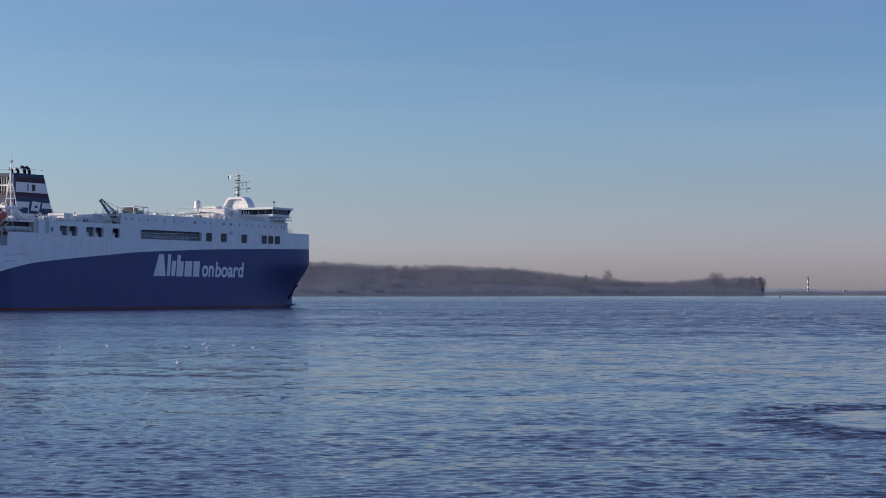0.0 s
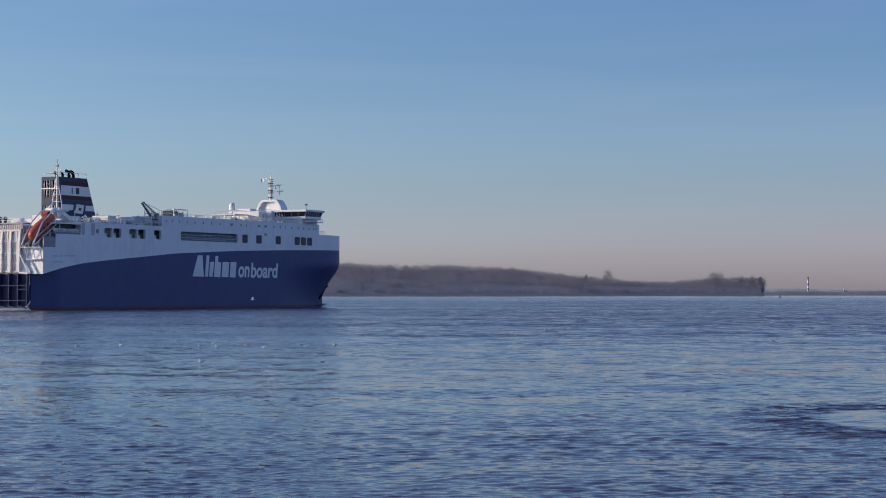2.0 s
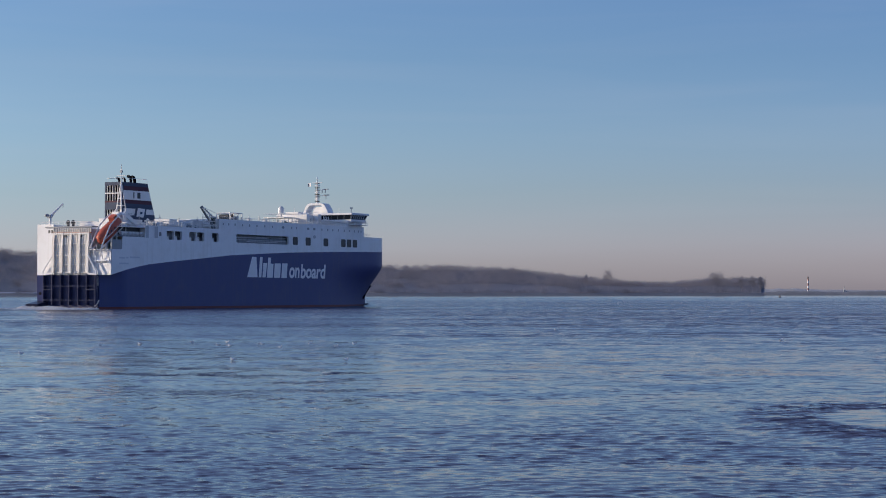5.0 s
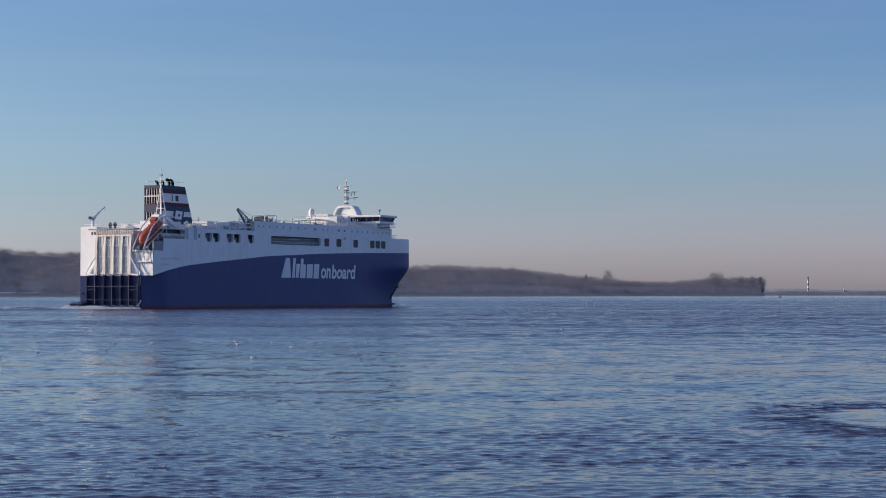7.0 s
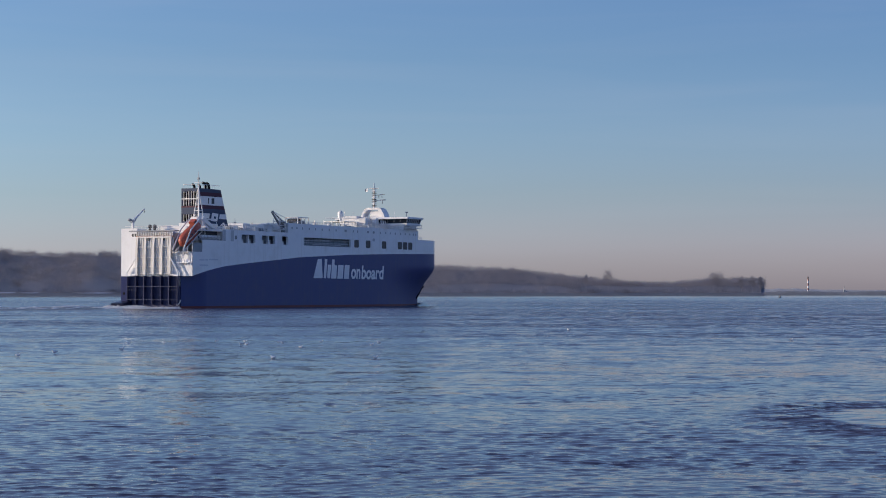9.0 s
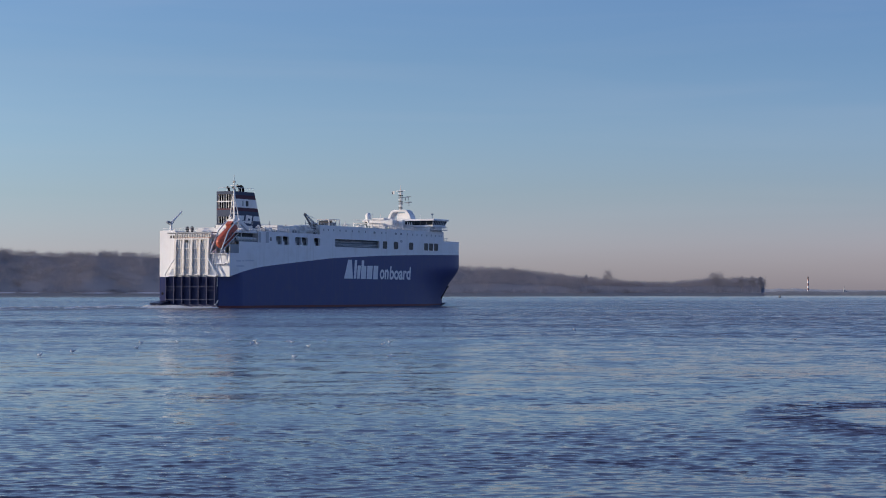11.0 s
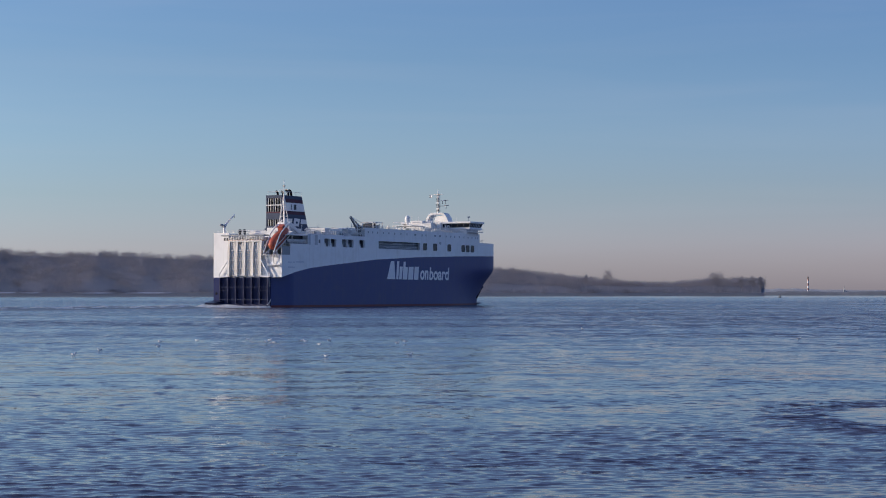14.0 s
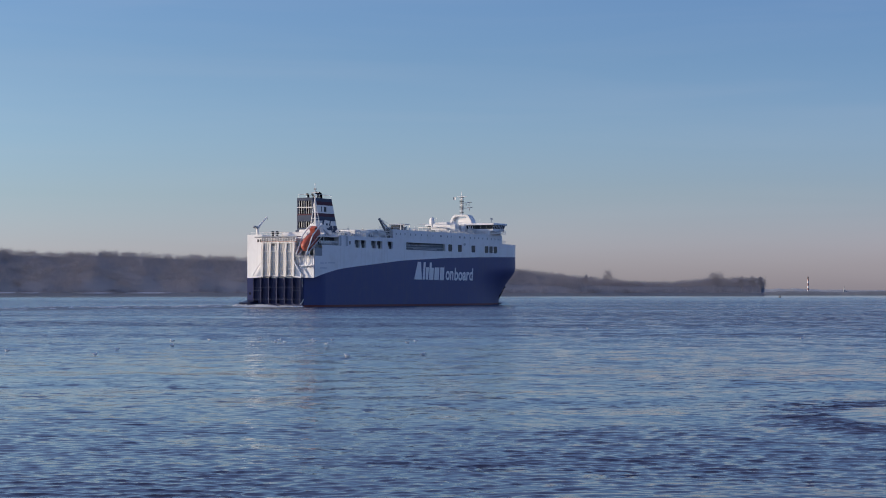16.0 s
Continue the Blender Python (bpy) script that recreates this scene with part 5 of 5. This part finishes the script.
foam_patch("stern_wash", ((-5.5, -1.4, 1.0, 11.5, 420, 0.75), (-3.6, -1.3, -7.5, 3.0, 420, 0.42), (-16, -4.0, -9, 11, 700, 0.3), (-34, -15, -8, 6, 260, 0.22)), 3, ship, "white churned wash behind the stern")


def crest(a):
    """Height of the stern wave a metres along the ship's line."""
    b = -a
    return float(smooth_step(8.0, 40.0, b)) * (0.62 - 0.001 * b + 0.10 * math.sin(b * 0.21) + 0.07 * math.sin(b * 0.53 + 1.0))


def stern_wave():
    """The long ridge of churned water that the ship leaves, with foam along its crest."""
    rng = random.Random(12)
    across = ((-15.0, -0.12), (-11.0, 0.12), (-8.0, 0.6), (-6.0, 0.95), (-4.5, 1.0), (-1.0, 0.72), (4.0, 0.35), (10.0, -0.12))
    verts, faces = [], []
    count = 150
    for i in range(count + 1):
        a = -3.0 - 240.0 * i / count
        h = crest(a)
        for l, f in across:
            verts.append((a + rng.uniform(-0.4, 0.4), l + rng.uniform(-0.4, 0.4), f * h + (rng.uniform(-0.05, 0.05) if f > 0 else 0)))
    k = len(across)
    for i in range(count):
        for j in range(k - 1):
            q = i * k + j
            faces.append((q, q + 1, q + k + 1, q + k))
    raw("stern_wave", verts, faces, WASH, ship, "low ridge of churned brownish wake water", True)
    verts, faces = [], []
    for k in range(760):
        a = -12.0 - (170.0 * rng.random() ** 2.6 if k < 520 else 75.0 * rng.random() ** 1.5)
        l = rng.uniform(-8.5, -2.5)
        long, wide = rng.uniform(0.3, 2.8), rng.uniform(0.10, 0.35 if k < 520 else 0.55)
        h = crest(a) * (1.0 if l > -6 else 0.6) + 0.03
        base, n = len(verts), 8
        verts.append((a, l, h + rng.uniform(0.03, 0.12 if k < 520 else 0.16)))
        for j in range(n):
            w = 2 * math.pi * j / n
            verts.append((a + math.cos(w) * long * rng.uniform(0.6, 1.2), l + math.sin(w) * wide * rng.uniform(0.6, 1.2), h - 0.1))
        for j in range(n):
            faces.append((base, base + 1 + j, base + 1 + (j + 1) % n))
    tagged(raw("wake_foam", verts, faces, FOAM, ship, "", True), "broken streaks of foam on the wake", kind="stuff")


stern_wave()


def bow_wave():
    """The dark swell that the stem pushes up and throws off to both sides, with a fleck of foam."""
    rng = random.Random(31)
    for side in (-1, 1):
        verts, faces, count = [], [], 36
        for i in range(count + 1):
            u = i / count
            a = 128.4 - 34.0 * u
            out = float(half_breadth(a, 0.3)) * 0.98 + 4.6 * math.sin(math.pi * min(1.0, u * 1.15)) ** 0.8 * (1 - 0.4 * u)
            h = 1.1 * (1 - u) ** 1.4 * float(smooth_step(0.0, 0.06, u)) + rng.uniform(-0.05, 0.05)
            for off, f in ((-1.6, 0.1), (-0.4, 0.9), (0.2, 1.0), (1.0, 0.4), (2.4, -0.1)):
                verts.append((a + rng.uniform(-0.2, 0.2), side * (out + off), f * h - 0.03))
        for i in range(count):
            for j in range(4):
                q = i * 5 + j
                faces.append((q, q + 1, q + 6, q + 5) if side > 0 else (q, q + 5, q + 6, q + 1))
        raw("bow_wave", verts, faces, BOW_WATER, ship, "low dark bow wave", True)


bow_wave()
foam_patch("bow_foam", ((119, 127, -5.8, -2.2, 26, 0.16), (125, 128.5, -1.5, 1.0, 18, 0.14)), 5, ship, "flecks of foam at the stem")


def anchor():
    """The stowed anchor on the starboard bow: shank and two flukes close to the plating."""
    def on(a, z, off=0.2):
        return (a, -float(half_breadth(a, z)) - off, z)
    root = part("anchor", tube(on(120.6, 2.2), on(123.6, 5.4), 0.16, 0.12), BLACK, ship, "dark stowed anchor")
    part("fluke", tube(on(120.6, 2.2), on(121.6, 2.0), 0.2, 0.08), BLACK, root)
    part("fluke", tube(on(120.6, 2.2), on(120.4, 3.2), 0.2, 0.08), BLACK, root)
    part("hawse_pipe", tube(on(123.5, 5.3, -0.1), on(123.9, 5.7, 0.25), 0.38, 0.42, 12), DARK_NAVY, ship, "dark hawse pipe")


anchor()


# ---- gulls ----
def gull_body(root, coat):
    n, m = 12, 12
    prof = ((-0.20, 0.006, 0.0), (-0.17, 0.02, 0.0), (-0.12, 0.034, 0.0), (-0.06, 0.048, -0.004), (0.0, 0.054, -0.008), (0.06, 0.050, -0.006), (0.10, 0.038, 0.004), (0.125, 0.030, 0.012), (0.15, 0.031, 0.018), (0.172, 0.024, 0.018), (0.186, 0.010, 0.014))
    verts, faces = [], []
    for x, r, z in prof:
        for j in range(m):
            a = 2 * math.pi * j / m
            verts.append((x, r * math.cos(a), z + r * 0.92 * math.sin(a)))
    for i in range(len(prof) - 1):
        for j in range(m):
            faces.append((i * m + j, i * m + (j + 1) % m, (i + 1) * m + (j + 1) % m, (i + 1) * m + j))
    faces += [tuple(range(m))[::-1], tuple(range((len(prof) - 1) * m, len(prof) * m))]
    body = raw("body", verts, faces, coat, root, "white plumage", True)
    part("bill", tube((0.180, 0, 0.012), (0.228, 0, 0.002), 0.012, 0.003, 8), BILL, root, "dark red bill")
    part("head_spot", ball((0.150, 0.0, 0.024), 0.028, 1.0, 1.12, 0.8, 10), FEATHER_G, root, "grey smudge on the head")
    return body


def wing_panel(name, span, side, parent, label, coat, tip=None):
    """A cambered wing panel. span rows: out, leading edge, trailing edge, height; past tip the feathers are black."""
    verts, faces = [], []
    for y, lead, trail, z in span:
        t = 0.013 * (1 - y / 0.6)
        for f, up in ((0.0, 0.0), (0.18, 0.9), (0.55, 1.0), (1.0, 0.1), (0.55, -0.35)):
            verts.append((lead + (trail - lead) * f, side * y, z + t * up))
    k = 5
    for i in range(len(span) - 1):
        for j in range(k):
            faces.append((i * k + j, i * k + (j + 1) % k, i * k + k + (j + 1) % k, i * k + k + j))
    faces.append(tuple(range((len(span) - 1) * k, len(span) * k)))
    ob = raw(name, verts, faces, coat, parent, label, True)
    ob.data.materials.append(FEATHER_W)
    ob.data.materials.append(FEATHER_B)
    for n, p in enumerate(ob.data.polygons):
        row, j = divmod(n, k)
        y = span[min(row, len(span) - 1)][0]
        if tip and (y >= tip or (j in (2, 3) and y >= tip * 0.62)):
            p.material_index = 2
        elif j == 0:
            p.material_index = 1
    return ob


WRIST = 0.19


def gull_wing(side, root, coat):
    """A tapered wing hinged at the shoulder, and its outer part hinged at the wrist."""
    wing = wing_panel("wing", ((0.0, 0.055, -0.095, 0.0), (0.05, 0.064, -0.098, 0.008), (0.10, 0.075, -0.092, 0.013), (0.15, 0.082, -0.08, 0.016), (WRIST, 0.080, -0.068, 0.017), (WRIST + 0.03, 0.066, -0.056, 0.015)), side, root, "grey inner wing with a white leading edge", coat)
    wing.location = (0.0, side * 0.03, 0.02)
    outer = wing_panel("outer_wing", ((-0.03, 0.066, -0.060, -0.002), (0.0, 0.080, -0.072, 0.0), (0.05, 0.075, -0.062, 0.0), (0.10, 0.062, -0.056, -0.001), (0.16, 0.038, -0.054, -0.003), (0.21, 0.010, -0.052, -0.005), (0.25, -0.016, -0.052, -0.006), (0.285, -0.04, -0.05, -0.007)), side, wing, "grey outer wing with a black tip", coat, 0.205)
    outer.location = (0.0, side * WRIST, 0.017)
    return wing, outer


def flying_gull(label, coat, wings):
    root = thing("gull", label, "gull")
    gull_body(root, coat)
    v = [(-0.13, 0.03, 0.012), (-0.13, -0.03, 0.012), (-0.25, -0.06, 0.010), (-0.265, 0.0, 0.010), (-0.25, 0.06, 0.010)]
    raw("tail", v + [(x, y, z - 0.022) for x, y, z in v], [(0, 1, 2, 3, 4), (9, 8, 7, 6, 5), (0, 4, 9, 5), (4, 3, 8, 9), (3, 2, 7, 8), (2, 1, 6, 7), (1, 0, 5, 6)], FEATHER_W, root, "white tail fan")
    return root, gull_wing(-1, root, wings), gull_wing(1, root, wings)


def sitting_gull():
    root = thing("floating_gull", "small white and grey gull afloat on the river", "gull", "gulls on the water")
    rows = ((-0.19, 0.012, 0.085, 0.012), (-0.15, 0.040, 0.072, 0.030), (-0.09, 0.068, 0.055, 0.058), (-0.02, 0.080, 0.045, 0.072), (0.05, 0.078, 0.045, 0.074), (0.10, 0.060, 0.055, 0.068), (0.135, 0.034, 0.068, 0.046), (0.15, 0.010, 0.075, 0.015))
    verts, faces, m = [], [], 12
    for x, w, z, h in rows:
        verts += [(x, w * math.cos(2 * math.pi * j / m), z + h * math.sin(2 * math.pi * j / m)) for j in range(m)]
    for i in range(len(rows) - 1):
        for j in range(m):
            faces.append((i * m + j, i * m + (j + 1) % m, (i + 1) * m + (j + 1) % m, (i + 1) * m + j))
    faces += [tuple(range(m))[::-1], tuple(range((len(rows) - 1) * m, len(rows) * m))]
    raw("body", verts, faces, FEATHER_W, root, "white breast and flanks", True)
    neck = part("neck", tube((0.095, 0, 0.085), (0.122, 0, 0.135), 0.046, 0.036, 10), FEATHER_W, root, "", True)
    part("head", ball((0.132, 0, 0.145), 1.0, 0.052, 0.042, 0.042, 12), FEATHER_W, neck, "white head", True)
    part("bill", tube((0.178, 0, 0.14), (0.220, 0, 0.13), 0.010, 0.003, 6), BILL, root, "dark red bill")
    for side in (-1, 1):
        v, f = [], []
        span = ((0.07, 0.050, 0.080), (0.02, 0.068, 0.095), (-0.06, 0.072, 0.100), (-0.13, 0.052, 0.098), (-0.19, 0.022, 0.096))
        for x, w, z in span:
            v += [(x, side * 0.008, z + 0.022), (x, side * w * 0.7, z + 0.016), (x, side * (w + 0.012), z - 0.012), (x, side * w * 0.6, z - 0.03)]
        for i in range(len(span) - 1):
            for j in range(4):
                f.append((i * 4 + j, i * 4 + (j + 1) % 4, i * 4 + 4 + (j + 1) % 4, i * 4 + 4 + j))
        w = raw("folded_wing", v, f, FEATHER_P, root, "grey folded wing", True)
        part("wing_tip", tube((-0.165, side * 0.022, 0.098), (-0.24, side * 0.010, 0.088), 0.016, 0.003, 6), FEATHER_B, w, "black wing tip")
    return root


near_gull, near_l, near_r = flying_gull("grey-winged gull flying low over the water", FEATHER_SHADED, FEATHER_G)
far_gull, far_l, far_r = flying_gull("distant white gull flying past the ship's side", FEATHER_W, FEATHER_P)
first = sitting_gull()
first.scale = (0.82, 0.82, 0.82)
near_gull.scale = (0.9, 0.9, 0.9)
far_gull.scale = (1.15, 1.15, 1.15)
floaters = [first] + [copy_thing(first, pose(0, 60, 0)) for _ in range(19)]


# ---- what moves ----
def drift(ob, x0, y0, x1, y1, x2, y2, heading):
    walk(ob, [(0.0, pose(x0, y0, 0.08, 0, 0, heading)), (4.5, pose((x0 + x1) / 2, (y0 + y1) / 2, 0.10, 0, 0, heading + 9)),
              (9.0, pose(x1, y1, 0.08, 0, 0, heading + 4)), (12.5, pose((x1 + x2) / 2, (y1 + y2) / 2, 0.10, 0, 0, heading - 8)), (16.0, pose(x2, y2, 0.08, 0, 0, heading))])


def beat(wings, rows):
    """Wing beats. rows: seconds, lift of the inner wing, bend and sweep of the outer wing, in degrees."""
    for side, (wing, outer) in zip((-1, 1), wings):
        walk(wing, [(t, pose(0.0, side * 0.03, 0.02, side * lift)) for t, lift, _, _ in rows])
        walk(outer, [(t, pose(0.0, side * WRIST, 0.017, side * bend, 0, side * sweep)) for t, _, bend, sweep in rows])


def flap(wings, start, end, period, up, down):
    rows, t, k = [(0.0, 12, -8, 8)], start, 0
    while t < end:
        rows.append((t, *((up, -8, 10), (0.5 * (up + down), -14, 14), (down, 10, 20), (0.5 * (up + down), -25, 35))[k % 4]))
        t, k = t + period / 4, k + 1
    rows.append((16.0, 12, -8, 8))
    beat(wings, rows)


def motions():
    # constant heading, speed 7.6 m/s rising slightly
    hd, x0, y0 = math.radians(62.13), -99.86, 398.12
    rows = []
    for k in range(9):
        t = 2.0 * k
        s = 7.622 * t + 0.5 * 0.0079 * t * t
        rows.append((t, pose(x0 + s * math.cos(hd), y0 + s * math.sin(hd), 0.0, 0, 0, 62.13)))
    walk(ship, rows)
    # the eddy creeps along the shore while the ripples run with the tide
    walk(river, [(0.0, pose(0, 0, 0)), (16.0, pose(0.9, 1.8, 0))])
    walk(chop, [(0.0, pose(-1.5, 3.0, 0.004)), (16.0, pose(1.5, -4.0, 0.004))])
    # gulls afloat, drifting with the tide
    spots = iter(floaters)
    drift(next(spots), -21.6, 107.3, -19.3, 116.9, -17.3, 124.4, 20)
    drift(next(spots), -23.6, 120.5, -21.0, 129.9, -18.9, 135.9, 190)
    drift(next(spots), -21.2, 123.1, -18.8, 131.3, -16.7, 139.1, 160)
    drift(next(spots), -18.5, 127.1, -15.8, 135.9, -13.4, 142.5, 10)
    drift(next(spots), -15.8, 120.5, -13.3, 128.4, -11.5, 134.3, 200)
    drift(next(spots), -15.6, 127.1, -13.8, 135.9, -11.7, 139.1, -15)
    drift(next(spots), -14.4, 119.3, -12.8, 127.1, -10.8, 132.8, 170)
    drift(next(spots), -13.3, 123.1, -11.2, 132.8, -9.4, 139.1, 30)
    drift(next(spots), -13.1, 122.6, -10.8, 131.3, -9.0, 135.9, 180)
    drift(next(spots), -11.6, 119.3, -8.8, 120.5, -7.7, 128.4, -20)
    drift(next(spots), -9.3, 123.1, -8.4, 134.3, -7.9, 139.1, 15)
    drift(next(spots), -7.7, 123.1, -4.3, 131.3, -1.9, 135.9, 190)
    drift(next(spots), -9.4, 118.1, -4.6, 125.7, -2.4, 131.3, 5)
    drift(next(spots), -12.6, 92.9, -8.8, 100.9, -5.1, 103.5, 175)
    drift(next(spots), -6.5, 92.2, -3.5, 100.9, -1.1, 106.3, 25)
    drift(next(spots), -24.8, 103.5, -22.0, 110.3, -19.4, 115.8, 200)
    drift(next(spots), -25.4, 96.7, -22.8, 104.4, -19.0, 106.3, 0)
    drift(next(spots), 8.7, 176.8, 11.6, 179.5, 13.8, 185.2, 180)
    drift(next(spots), 22.7, 135.9, 24.9, 139.1, 26.6, 144.2, 20)
    drift(next(spots), -27.6, 96.7, -26.8, 105.4, -25.2, 112.5, 170)
    # the near gull crosses just after seven seconds
    walk(near_gull, [(0.0, pose(-67.0, 18.3, 2.6, 0, 0, 0)), (6.5, pose(-9.4, 18.3, 2.0, 0, -2, 0)), (7.1, pose(-3.72, 18.3, 2.06, 4, -3, 0)), (7.2, pose(-2.78, 18.3, 2.12, 22, -3, 0)),
                     (7.3, pose(-1.92, 18.3, 2.16, 18, -3, 0)), (7.4, pose(-1.04, 18.3, 2.15, 1, -3, 0)), (7.5, pose(-0.15, 18.3, 2.22, 28, -3, 0)), (7.6, pose(0.72, 18.3, 2.22, 6, -3, 0)),
                     (7.7, pose(1.65, 18.3, 2.22, 42, -3, 0)), (7.8, pose(2.57, 18.3, 2.21, 30, -3, 0)), (7.9, pose(3.49, 18.3, 2.2, 4, -2, 0)), (8.4, pose(8.0, 18.3, 2.2, 0, 0, 0)), (16.0, pose(75.0, 18.3, 4.0, 0, 0, 0))])
    beat((near_l, near_r), [(0.0, 10, -8, 8), (6.6, 10, -8, 8), (6.8, -50, 8, 15), (6.9, 20, -20, 30), (7.0, 70, 0, 15), (7.1, 74, 6, 26), (7.15, 10, -12, 14), (7.2, -48, -8, 8), (7.25, -10, -24, 30), (7.3, 38, -62, 38),
                            (7.35, 68, -22, 24), (7.4, 84, 2, 12), (7.45, 20, -14, 12), (7.5, -52, -8, 8), (7.55, 12, -20, 40), (7.6, 72, -22, 52), (7.65, 44, -8, 25), (7.7, 8, -4, 8), (7.75, 0, -22, 25), (7.8, 14, -50, 42),
                            (7.85, 54, -20, 26), (7.9, 80, 4, 18), (8.0, 10, -14, 12), (8.1, -48, 6, 15), (8.25, 20, -20, 30), (8.4, 60, 0, 12), (8.7, 10, -8, 8), (16.0, 10, -8, 8)])
    # the far gull flies down the ship's side
    walk(far_gull, [(0.0, pose(-7.0, 220, 1.2, 0, 0, 180)), (1.0, pose(-14.4, 220, 1.66, 0, 0, 178)), (2.2, pose(-22.9, 220, 2.94, 0, 0, 180)), (3.4, pose(-31.1, 220, 3.7, 0, 0, 181)),
                    (4.2, pose(-36.3, 220, 4.73, 0, 0, 180)), (8.0, pose(-62.0, 220, 9.0, 0, 0, 180)), (16.0, pose(-116.0, 220, 14.0, 0, 0, 180))])
    flap((far_l, far_r), 0.3, 8.0, 0.34, 45, -35)


motions()
